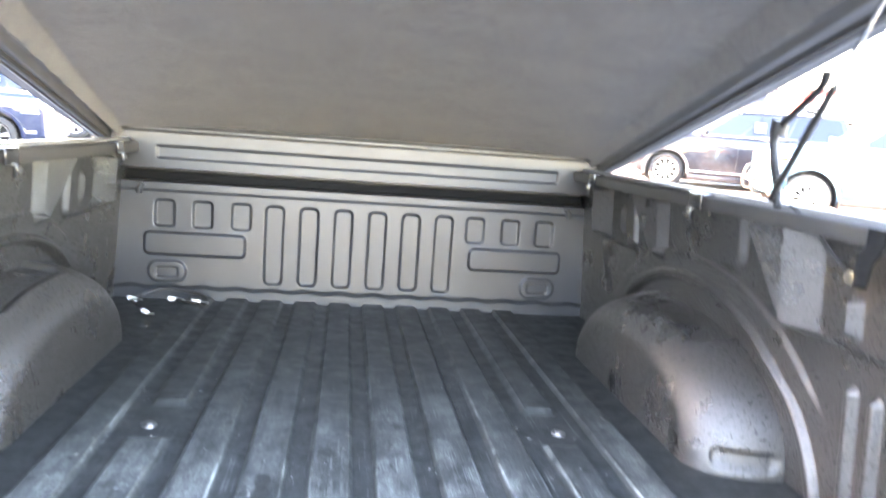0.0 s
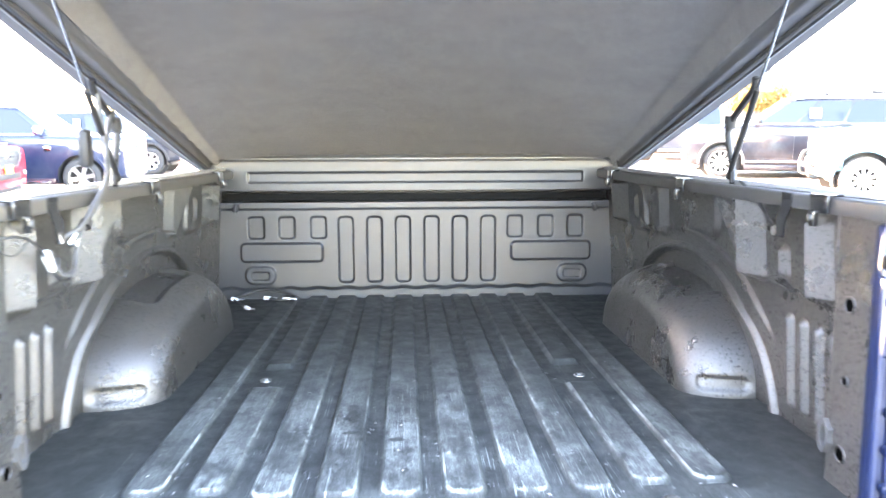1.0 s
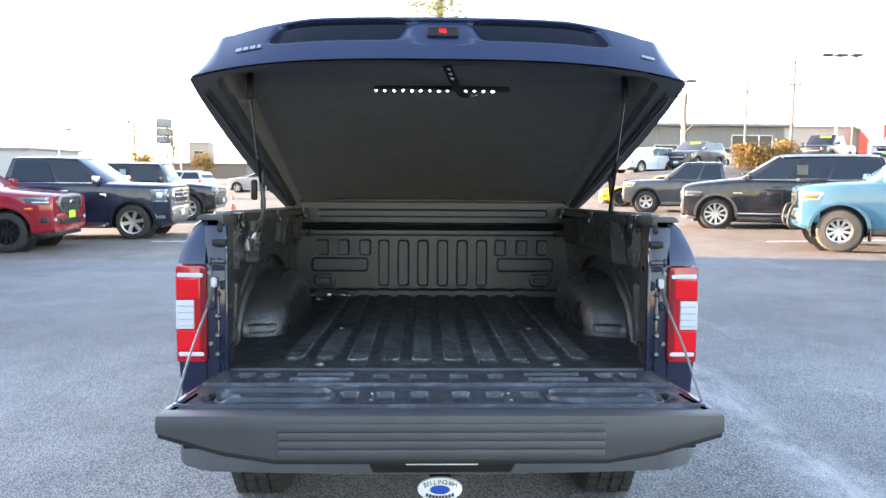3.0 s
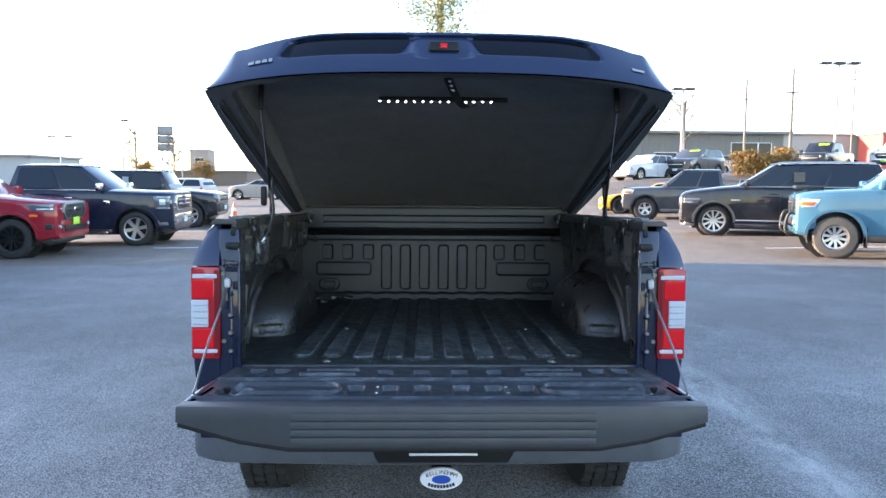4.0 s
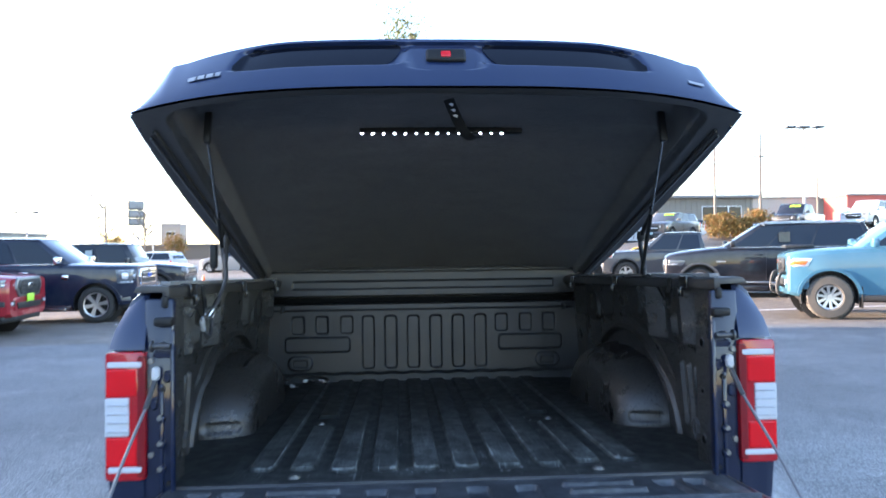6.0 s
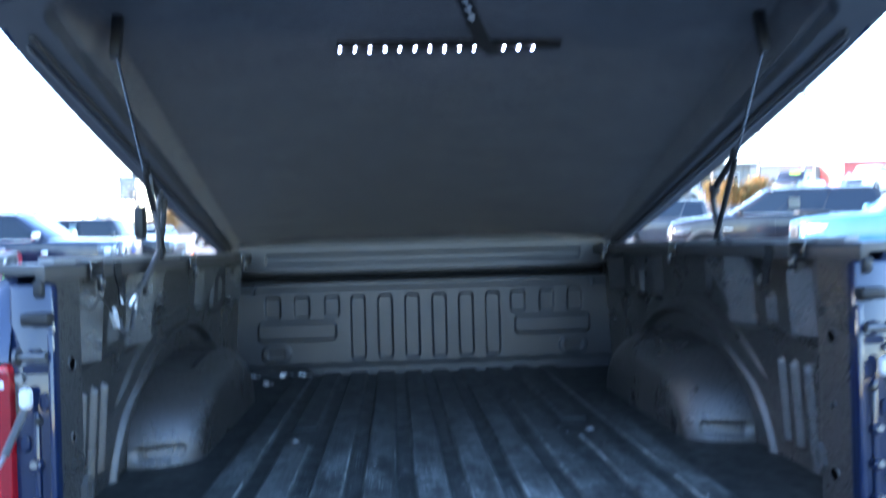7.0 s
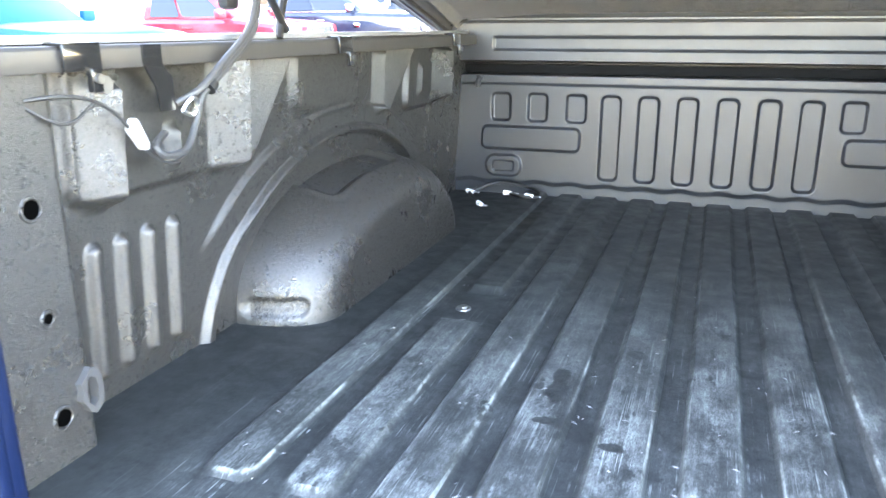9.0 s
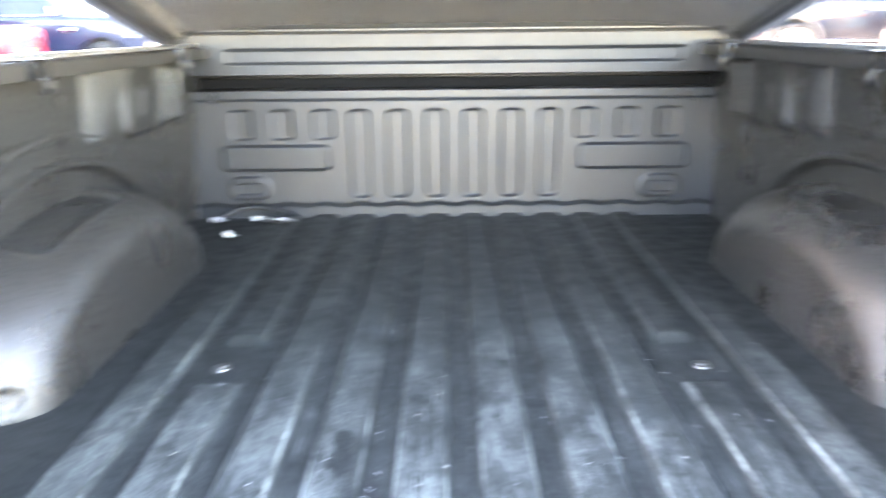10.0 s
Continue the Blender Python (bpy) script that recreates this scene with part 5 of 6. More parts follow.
def vehicle(name, label, category, m, paint, L, W, H, base, nose, tyre, hood, cowl, ws_top, roof_end, rear_base, belt, kind="suv", clear=0.26, rim="five", rim_mat=None, deck=None, arch=None, sill=None, grille="dark", doors=(), handles=True, chrome=False, boxy=0.0, lip=None, drop=0.04, front_style="", rim_part=0.0, tyre_mat=None, nose_lift=0.0, bumper_lift=0.0):
    """Front at +x, front axle at x = 0; heights over the ground."""
    v = thing(name, label, category, m)
    front, rear = nose, nose - L
    hw = W / 2
    deck = deck or belt
    arch_mat, sill_mat = arch or paint, sill or paint
    # lower body, lofted station by station
    xs = sorted(set([front, front - 0.04, front - 0.12, front - 0.3, front - 0.6, cowl + 0.35, cowl, cowl - 0.25, ws_top, 0.0, (roof_end + cowl) / 2, roof_end, rear_base + 0.05, rear_base - 0.05, rear + 0.5, rear + 0.15, rear + 0.05, rear]))
    bm = bmesh.new()
    rings = []
    for x in xs:
        f = min(1, max(0, (front - x) / 0.45))
        r = min(1, max(0, (x - rear) / 0.30))
        w = hw * (0.87 + 0.13 * f ** 0.5) * (0.93 + 0.07 * r ** 0.5)
        if x >= cowl:
            t = (x - cowl) / (front - cowl)
            top = hood + (belt - hood) * (1 - t) ** 1.5
            top -= drop * max(0, t) ** 2 + (0.07 - 0.04 * boxy) * max(0, 1 - (front - x) / 0.22) ** 2
        elif x > rear_base:
            top = belt
        else:
            top = deck
        lo = clear + 0.10 * (1 - f) + 0.08 * (1 - r)
        inset = 0.0 if x > front - 0.02 or x < rear + 0.02 else 1.0
        ring = [(0, top + 0.020 * inset), (w * 0.60, top + 0.014 * inset), (w * 0.86, top - 0.004), (w * 0.945, top - 0.035), (w * 0.980, top - 0.10), (w * 0.992, top - 0.20), (w * 1.0, (top + lo) / 2 + 0.05), (w * 0.985, lo + 0.22), (w * 0.96, lo + 0.06), (w * 0.86, lo), (0, lo)]
        pts = ring + [(-a, b) for a, b in ring[-2:0:-1]]
        rings.append([bm.verts.new((x, a, b)) for a, b in pts])
    n = len(rings[0])
    for a, b in zip(rings, rings[1:]):
        for k in range(n):
            bm.faces.new((a[k], a[(k + 1) % n], b[(k + 1) % n], b[k]))
    bm.faces.new(rings[0])
    bm.faces.new(rings[-1][::-1])
    bmesh.ops.recalc_face_normals(bm, faces=bm.faces[:])
    me = bpy.data.meshes.new("body")
    bm.to_mesh(me)
    bm.free()
    cut = bmesh.new()
    R = tyre + 0.085
    for ax in (0.0, -base):
        for sd in (-1, 1):
            rod(cut, (ax, sd * (hw - 0.30), tyre), (ax, sd * (hw + 0.2), tyre), R, None, 40)
    if kind == "pickup":
        box(cut, (rear + 0.08, -hw + 0.13, deck - 0.42), (rear_base - 0.06, hw - 0.13, deck + 0.3))
    cme = bpy.data.meshes.new("cutter")
    bmesh.ops.recalc_face_normals(cut, faces=cut.faces[:])
    cut.to_mesh(cme)
    cut.free()
    body = made("body", carve(me, cme), paint, v, "", True, None, 18)
    body.data.materials.clear()
    body.data.materials.append(paint)
    for ax in (0.0, -base):
        for sd in (-1, 1):
            bm = bmesh.new()
            k = 24
            outer = [(ax + (R + 0.055) * math.cos(math.pi * i / k), tyre + (R + 0.045) * math.sin(math.pi * i / k)) for i in range(k + 1)]
            inner = [(ax + (R - 0.004) * math.cos(math.pi * i / k), tyre + (R - 0.004) * math.sin(math.pi * i / k)) for i in range(k + 1)]
            outer[0] = (outer[0][0], clear + 0.12)
            outer[-1] = (outer[-1][0], clear + 0.12)
            inner[0] = (inner[0][0], clear + 0.12)
            inner[-1] = (inner[-1][0], clear + 0.12)
            prism(bm, outer + inner[::-1], "y", sd * (hw - 0.05), sd * (hw + 0.022))
            part("wheel_arch", bm, arch_mat, v)
            bm = bmesh.new()
            rod(bm, (ax, sd * (hw - 0.31), tyre), (ax, sd * (hw - 0.29), tyre), R - 0.003, None, 32)
            k = 20
            arc = [(ax + (R - 0.006) * math.cos(math.pi * (i / k * 1.16 - 0.08)), tyre + (R - 0.006) * math.sin(math.pi * (i / k * 1.16 - 0.08))) for i in range(k + 1)]
            arc2 = [(ax + (R - 0.012) * math.cos(math.pi * (i / k * 1.16 - 0.08)), tyre + (R - 0.012) * math.sin(math.pi * (i / k * 1.16 - 0.08))) for i in range(k + 1)]
            prism(bm, arc + arc2[::-1], "y", sd * (hw - 0.30), sd * (hw - 0.012))
            part("arch_liner", bm, TRIM, v)
            w = wheel_parts(v, ax, sd * (hw - 0.125), tyre, sd, tyre, 0.27, tyre * (rim_part or (0.62 if tyre > 0.395 else 0.67)), rim, tyre_mat or TYRE, rim_mat or RIMGREY, "y", 30)
    # glasshouse
    wt, wb = hw * 0.78, hw * 0.925
    roof_z = H - 0.05
    rb = rear_base
    bm = bmesh.new()
    lo = [bm.verts.new(p) for p in ((cowl, wb * 0.90, belt - 0.03), (cowl, -wb * 0.90, belt - 0.03), (rb, -wb, belt - 0.03), (rb, wb, belt - 0.03))]
    hi = [bm.verts.new(p) for p in ((ws_top, wt * 0.96, roof_z), (ws_top, -wt * 0.96, roof_z), (roof_end, -wt, roof_z), (roof_end, wt, roof_z))]
    bm.faces.new(lo)
    bm.faces.new(hi[::-1])
    for k in range(4):
        bm.faces.new((lo[k], hi[k], hi[(k + 1) % 4], lo[(k + 1) % 4]))
    bmesh.ops.bevel(bm, geom=bm.edges[:], offset=0.03, segments=2, affect="EDGES", profile=0.5)
    cabin = part("cabin", bm, paint, v)
    bm = bmesh.new()
    xr, xf = roof_end - 0.03, ws_top + 0.02
    nx, ny = 9, 9
    grid = []
    for i in range(nx):
        a = xr + (xf - xr) * i / (nx - 1)
        row = []
        for j in range(ny):
            b = (j / (ny - 1) * 2 - 1)
            z = H - 0.045 * abs(b) ** 2.5 - 0.05 * max(0, (i / (nx - 1) - 0.75) / 0.25) ** 2 - 0.03 * max(0, (0.2 - i / (nx - 1)) / 0.2) ** 2
            row.append(bm.verts.new((a, b * (wt + 0.012), z)))
        grid.append(row)
    for i in range(nx - 1):
        for j in range(ny - 1):
            bm.faces.new((grid[i][j], grid[i + 1][j], grid[i + 1][j + 1], grid[i][j + 1]))
    bmesh.ops.solidify(bm, geom=bm.faces[:], thickness=0.05)
    part("roof", bm, paint, v)

    def side_pt(x, t, sd, proud=0.006):
        """On the side glass plane: x along the sill scaled up to the roof, t from sill to roof."""
        lo_x, hi_x = x, ws_top + (x - cowl) * (ws_top - roof_end) / (cowl - rb)
        y = (wb * (0.90 + 0.10 * (cowl - x) / (cowl - rb))) * (1 - t) + wt * t
        return (lo_x * (1 - t) + hi_x * t, sd * (y + proud), (belt - 0.03) * (1 - t) + roof_z * t)

    def pane(name2, xa, xb, material, ta=0.10, tb=0.86, sd=1, skew=0.0):
        bm2 = bmesh.new()
        ps = [side_pt(xa, ta, sd), side_pt(xb, ta, sd), side_pt(xb + skew, tb, sd), side_pt(xa, tb, sd)]
        f = bm2.faces.new([bm2.verts.new(p) for p in ps])
        bmesh.ops.bevel(bm2, geom=bm2.verts[:], offset=0.05, segments=3, affect="VERTICES", profile=0.5)
        bmesh.ops.solidify(bm2, geom=bm2.faces[:], thickness=0.008)
        return part(name2, bm2, material, v)
    cuts = [cowl - 0.16] + list(doors) + [rb + 0.14]
    for sd in (-1, 1):
        for a, b in zip(cuts, cuts[1:]):
            pane("side_window", a - 0.03, b + 0.03, GLASS, 0.09, 0.90, sd)
    for nm, x0, z0, x1, z1, w0, w1 in (("windscreen", cowl + 0.0, belt + 0.03, ws_top - 0.0, roof_z - 0.04, wb * 0.84, wt * 0.86), ("rear_window", rb, belt + 0.06, roof_end, roof_z - 0.06, wb * 0.86, wt * 0.84)):
        out = 0.010 if nm == "windscreen" else -0.010
        bm = bmesh.new()
        dx = (x1 - x0) / (z1 - z0)
        x0b, x1b = x0 + dx * 0.06 + out, x1 + out
        bm.faces.new([bm.verts.new(p) for p in ((x0b, -w0, z0), (x0b, w0, z0), (x1b, w1, z1), (x1b, -w1, z1))])
        bmesh.ops.bevel(bm, geom=bm.verts[:], offset=0.06, segments=3, affect="VERTICES", profile=0.5)
        bmesh.ops.solidify(bm, geom=bm.faces[:], thickness=0.008)
        part(nm, bm, GLASS, v)
    # nose
    face = hood - drop
    gz0, gz1 = clear + 0.34, face - 0.12
    if front_style:
        before = set(v.children)
        NOSES[front_style](v, front, hw, clear, face, paint)
        for ob in set(v.children) - before:
            upper = ob.name.split(".")[0] in ("grille", "emblem", "headlight", "marker_light", "hood_scoop")
            ob.location.z += nose_lift if upper else bumper_lift if ob.name.split(".")[0] in ("front_bumper", "bumper_lower", "bumper_opening", "fog_pocket", "fog_light", "plate") else 0.0
    else:
        g = part("grille", prism(bmesh.new(), [(-hw * 0.44, gz0), (hw * 0.44, gz0), (hw * 0.54, (gz0 + gz1) / 2), (hw * 0.50, gz1), (-hw * 0.50, gz1), (-hw * 0.54, (gz0 + gz1) / 2)], "x", front - 0.06, front + 0.022, 0.012), CHROME if grille == "chrome" else TRIM, v)
        part("mesh", prism(bmesh.new(), [(-hw * 0.40, gz0 + 0.03), (hw * 0.40, gz0 + 0.03), (hw * 0.49, (gz0 + gz1) / 2), (hw * 0.46, gz1 - 0.03), (-hw * 0.46, gz1 - 0.03), (-hw * 0.49, (gz0 + gz1) / 2)], "x", front, front + 0.027, 0.004), TRIM, g)
        part("grille_bar", boxes(((front + 0.01, -hw * 0.46, (gz0 + gz1) / 2 - 0.02), (front + 0.034, hw * 0.46, (gz0 + gz1) / 2 + 0.02), 0.006)), CHROME if grille == "chrome" else RIMGREY, g)
        part("valance", prism(bmesh.new(), [(front - 0.36, -hw * 0.955), (front - 0.13, -hw * 0.90), (front + 0.015, -hw * 0.68), (front + 0.03, 0), (front + 0.015, hw * 0.68), (front - 0.13, hw * 0.90), (front - 0.36, hw * 0.955)], "z", clear - 0.04, clear + 0.12, 0.02), TRIM, v)
    for sd in (-1, 1):
        if not front_style:
            bm = bmesh.new()
            prism(bm, [(front + 0.008, sd * hw * 0.55), (front - 0.02, sd * hw * 0.82), (front - 0.10, sd * hw * 0.935), (front - 0.20, sd * hw * 0.965), (front - 0.20, sd * hw * 0.80), (front - 0.1, sd * hw * 0.55)], "z", face - 0.30, face - 0.13, 0.012)
            lampo = part("headlight", bm, HEADLAMP, v, "clear headlight")
            bm = bmesh.new()
            rod(bm, (front - 0.10, sd * hw * 0.70, face - 0.215), (front + 0.006, sd * hw * 0.70, face - 0.215), 0.055, None, 16)
            part("projector", bm, TRIM, lampo)
            part("fog_light", boxes(((front - 0.10, sd * hw * 0.58, clear + 0.15), (front + 0.036, sd * hw * 0.74, clear + 0.23), 0.015)), TRIM, v)
            part("marker_light", boxes(((front - 0.24, sd * hw * 0.94, face - 0.28), (front - 0.17, sd * hw * 0.980, face - 0.22), 0.01)), AMBER, v)
        part("tail_light", boxes(((rear - 0.012, sd * hw * 0.80, deck - 0.36), (rear + 0.10, sd * hw * 0.975, deck - 0.06), 0.02)), REDLENS, v)
        mx = cowl - 0.22
        part("mirror", boxes(((mx - 0.06, sd * (hw - 0.05), belt - 0.01), (mx + 0.05, sd * (hw + 0.20), belt + 0.16), 0.03)), CHROME if chrome else paint, v)
        for dx in doors:
            part("door_seam", boxes(((dx - 0.004, sd * (hw - 0.02), clear + 0.12), (dx + 0.004, sd * (hw + 0.0025), belt - 0.14))), TRIM, v)
        for a, b in zip(cuts, cuts[1:]):
            if handles and a - b > 0.5:
                part("door_handle", boxes(((b + 0.08, sd * (hw - 0.03), belt - 0.21), (b + 0.27, sd * (hw + 0.022), belt - 0.175), 0.008)), CHROME if chrome else paint, v)
        part("rocker", boxes(((-base + R + 0.04, sd * (hw - 0.10), clear - 0.01), (-R - 0.04, sd * (hw + 0.006), clear + 0.10), 0.012)), sill_mat, v)
        if lip:
            part("side_moulding", boxes(((-base + R + 0.05, sd * (hw - 0.05), clear + 0.17), (-R - 0.05, sd * (hw + 0.012), clear + 0.20), 0.005)), lip, v)
    if not front_style:
        part("front_bumper", prism(bmesh.new(), [(front - 0.35, -hw * 0.97), (front - 0.12, -hw * 0.90), (front + 0.03, -hw * 0.66), (front + 0.05, 0), (front + 0.03, hw * 0.66), (front - 0.12, hw * 0.90), (front - 0.35, hw * 0.97)], "z", clear + 0.10, clear + 0.30, 0.03), CHROME if chrome else (arch_mat if arch else paint), v)
        part("plate", boxes(((front + 0.045, -0.15, clear + 0.14), (front + 0.060, 0.15, clear + 0.28), 0.003)), LIME if kind == "pickup" else PAPER, v)
    part("rear_bumper", boxes(((rear - 0.05, -hw * 0.90, clear + 0.10), (rear + 0.20, hw * 0.90, clear + 0.32), 0.04)), CHROME if chrome else TRIM, v)
    part("underbody", boxes(((rear + 0.3, -hw * 0.6, clear - 0.06), (front - 0.3, hw * 0.6, clear + 0.05), 0.02)), TRIM, v)
    return v


RED = mat_paint("red_paint", (0.26, 0.008, 0.016))
NAVY = mat_paint("dark_navy_paint", (0.007, 0.011, 0.028))
NIGHT = mat_paint("black_blue_paint", (0.007, 0.009, 0.015))
TEAL = mat_paint("sky_blue_paint", (0.055, 0.15, 0.22))
GREYP = mat_paint("graphite_paint", (0.035, 0.040, 0.048))
CHAR = mat_paint("charcoal_paint", (0.010, 0.010, 0.014))
SILVER = mat_paint("silver_paint", (0.28, 0.275, 0.26))
WHITEP = mat_paint("white_paint", (0.55, 0.56, 0.56))
YELLOW = mat_paint("yellow_paint", (0.65, 0.38, 0.015))


def pickup(label, paint, m, L=5.9, W=2.0, H=1.95, base=3.68, nose=0.86, tyre=0.41, **k):
    a = dict(hood=1.20, cowl=-0.55, ws_top=-1.30, roof_end=-2.75, rear_base=-2.95, belt=1.26, kind="pickup", deck=1.28, doors=(-1.70,), clear=0.30)
    a.update(k)
    return vehicle("pickup_truck", label, "truck", m, paint, L, W, H, base, nose, tyre, **a)


def suv(label, paint, m, L=5.0, W=1.98, H=1.77, base=2.98, nose=0.82, tyre=0.385, **k):
    a = dict(hood=1.15, cowl=-0.55, ws_top=-1.45, roof_end=-3.75, rear_base=-4.0, belt=1.21, kind="suv", doors=(-1.55, -2.55), clear=0.22, drop=0.10)
    a.update(k)
    return vehicle("suv", label, "car", m, paint, L, W, H, base, nose, tyre, **a)


def parked(x, y, heading, W=None):
    """x, y: the near front wheel when W is given, else the middle of the front axle."""
    if W:
        h = radians(heading)
        n = Vector((-math.sin(h), math.cos(h)))
        n = n if n.y > 0 else -n
        x, y = x + n.x * (W / 2 - 0.1), y + n.y * (W / 2 - 0.1)
    return pose(x, y, gz(x, y), 0, 0, heading)


pickup("red mid-size pickup with black wheels, parked on the lot", RED, parked(-8.30, 12.4, 3, 1.86), front_style="hex", L=5.35, W=1.86, H=1.86, base=3.22, nose=0.86, tyre=0.405, hood=1.17, belt=1.28, deck=1.24, cowl=-0.50, ws_top=-1.22, roof_end=-2.45, rear_base=-2.60, rim="split", rim_mat=RIMDARK, drop=0.015, boxy=0.8, nose_lift=0.105, bumper_lift=0.06)
# the sill's maroon is the red pickup's reflection, put into its paint
f150 = pickup("dark blue crew-cab pickup with chrome mirrors and wheels", NAVY, parked(-6.94, 15.3, 3, 2.0), front_style="chrome", rim_part=0.66, hood=1.29, belt=1.33, deck=1.32, drop=0.0, boxy=1.0, nose_lift=0.075, bumper_lift=0.02, chrome=True, rim="six", rim_mat=STEEL, grille="chrome", sill=mat_paint("sill_painted_reflection", (0.03, 0.014, 0.02)))
bronco = suv("dark boxy off-road car with black arches", NIGHT, parked(-7.75, 22.1, 3, 1.95), front_style="boxy", L=4.8, W=1.95, H=1.90, base=2.95, nose=0.85, tyre=0.42, hood=1.22, belt=1.26, cowl=-0.62, ws_top=-0.95, roof_end=-3.75, rear_base=-3.85, arch=TRIM, sill=TRIM, boxy=1.0, clear=0.32, doors=(-1.75, -2.75), rim="six")
suv("silver compact car seen from behind on the far lot", SILVER, parked(-14.6, 58.0, 168), L=4.6, W=1.85, H=1.62)
suv("white car on the far lot", WHITEP, parked(-17.0, 44.0, 170), L=4.7, W=1.9, H=1.70)
teal = pickup("sky blue off-road pickup with bull bar and knobbly tyres", TEAL, parked(7.93, 11.6, 159, 1.9), front_style="offroad", rim_part=0.53, L=5.4, W=1.90, H=1.90, base=3.24, nose=0.70, tyre=0.415, hood=1.31, belt=1.35, deck=1.33, nose_lift=0.09, bumper_lift=0.06, cowl=-0.52, ws_top=-1.25, roof_end=-2.50, rear_base=-2.66, rim="split", clear=0.36, sill=TRIM, tyre_mat=mat_plastic("tan_tyre_rubber", 0.085, 0.9, 60, (1.15, 1.0, 0.82)))
bm = bmesh.new()
tube(bm, [(0.66, -0.56, 0.86), (0.80, -0.56, 0.84), (0.86, -0.56, 0.62), (0.82, -0.55, 0.44), (0.60, -0.50, 0.42)], 0.032, 10, 5)
tube(bm, [(0.66, 0.56, 0.86), (0.80, 0.56, 0.84), (0.86, 0.56, 0.62), (0.82, 0.55, 0.44), (0.60, 0.50, 0.42)], 0.032, 10, 5)
tube(bm, [(0.85, -0.56, 0.62), (0.87, 0.0, 0.62), (0.85, 0.56, 0.62)], 0.030, 10, 4)
part("bull_bar", bm, TRIM, teal, "black tubular bull bar")
atlas = suv("charcoal seven-seat car with roof rails and five-spoke wheels", CHAR, parked(7.35, 16.3, 161, 1.98), front_style="family", rim="split", rim_part=0.70, hood=1.20, belt=1.27, nose_lift=0.04, L=5.03, H=1.88, arch=mat_plastic("grey_arch", 0.07, 0.6), lip=STEEL)
pickup("graphite grey mid-size pickup parked on the lot", GREYP, parked(7.75, 23.7, 163, 1.9), L=5.4, W=1.90, H=1.80, base=3.24, nose=0.80, tyre=0.39, front_style="offroad", rim_part=0.56, hood=1.14, belt=1.16, deck=1.16, cowl=-0.52, ws_top=-1.25, roof_end=-2.50, rear_base=-2.66)
suv("yellow low sports car parked behind the pickups", YELLOW, parked(8.3, 29.0, 163), L=4.5, W=1.85, H=1.30, base=2.6, nose=0.9, tyre=0.34, hood=0.78, belt=0.86, cowl=-0.6, ws_top=-1.4, roof_end=-2.5, rear_base=-3.3, doors=(-1.9,), clear=0.15, rim_mat=RIMDARK)
suv("white small crossover on the raised lot", WHITEP, parked(12.1, 42.0, 215), L=4.36, W=1.80, H=1.56, base=2.64, nose=0.9, tyre=0.345, hood=0.98, belt=1.02, roof_end=-3.0, rear_base=-3.5)
explorer = suv("grey large car with a lime windscreen sticker", GREYP, parked(15.6, 43.0, 225), L=5.04, W=2.0, H=1.78, chrome=False)
blackpick = pickup("black pickup with a lime windscreen sticker on the raised lot", NIGHT, parked(24.8, 45.0, 225), H=1.95)
pickup("white pickup with chrome grille on the raised lot", WHITEP, parked(30.3, 46.0, 215), grille="chrome", chrome=True)
suv("white car beside the tan building", WHITEP, parked(22.5, 62.0, 190), L=4.7, W=1.9, H=1.68)
suv("dark car beside the tan building", CHAR, parked(19.0, 63.0, 180), L=4.7, W=1.9, H=1.65)
pickup("bright blue pickup parked on the lot", Mat("bright_blue_paint", (0.001, 0.050, 0.24), 0.5, 0.0, Specular_IOR_Level=0.12).m, parked(-8.40, 7.2, 2, 1.95), L=5.6, W=1.95, H=1.92, base=3.4, hood=1.26, belt=1.32, deck=1.32)
pickup("white pickup with a dark grille parked on the lot", WHITEP, parked(-9.75, 9.5, 2, 1.9), front_style="hex", L=5.35, W=1.86, H=1.82, base=3.22, nose=0.86, tyre=0.405, hood=1.14, belt=1.20, deck=1.20, cowl=-0.50, ws_top=-1.22, roof_end=-2.45, rear_base=-2.60)


def sticker(car, a, b, c, d, material, name="window_sticker"):
    """A paper sheet stuck to the glass, by its four corners in the car's space."""
    bm2 = bmesh.new()
    bm2.faces.new([bm2.verts.new(p) for p in (a, b, c, d)])
    bmesh.ops.solidify(bm2, geom=bm2.faces[:], thickness=0.003)
    return part(name, bm2, material, car, "", False)


for sd in (-1, 1):
    bm = bmesh.new()
    tube(bm, [(-1.55, sd * 0.74, 1.79), (-1.62, sd * 0.74, 1.865), (-3.5, sd * 0.75, 1.865), (-3.62, sd * 0.75, 1.79)], 0.018, 8, 3)
    part("roof_rail", bm, STEEL, atlas, "silver roof rail")
    part("window_line", boxes(((-3.95, sd * 0.952, 1.245), (-0.75, sd * 0.966, 1.262), 0.003)), STEEL, atlas)
    sticker(bronco, (-1.95, sd * 0.905, 1.42), (-2.15, sd * 0.905, 1.42), (-2.15, sd * 0.862, 1.66), (-1.95, sd * 0.862, 1.66), PAPER)
    sticker(atlas, (-1.85, sd * 0.922, 1.38), (-2.10, sd * 0.922, 1.38), (-2.10, sd * 0.868, 1.62), (-1.85, sd * 0.868, 1.62), mat_plastic("faded_sticker", 0.12, 0.6, 20, (0.9, 1.1, 1.0)))
for car, x0, z0, x1, z1 in ((explorer, -1.20, 1.58, -1.36, 1.68), (blackpick, -1.06, 1.70, -1.20, 1.83)):
    sticker(car, (x0 + 0.03, -0.10, z0), (x0 + 0.03, 0.55, z0), (x1 + 0.03, 0.55, z1), (x1 + 0.03, -0.10, z1), LIME, "price_sticker")

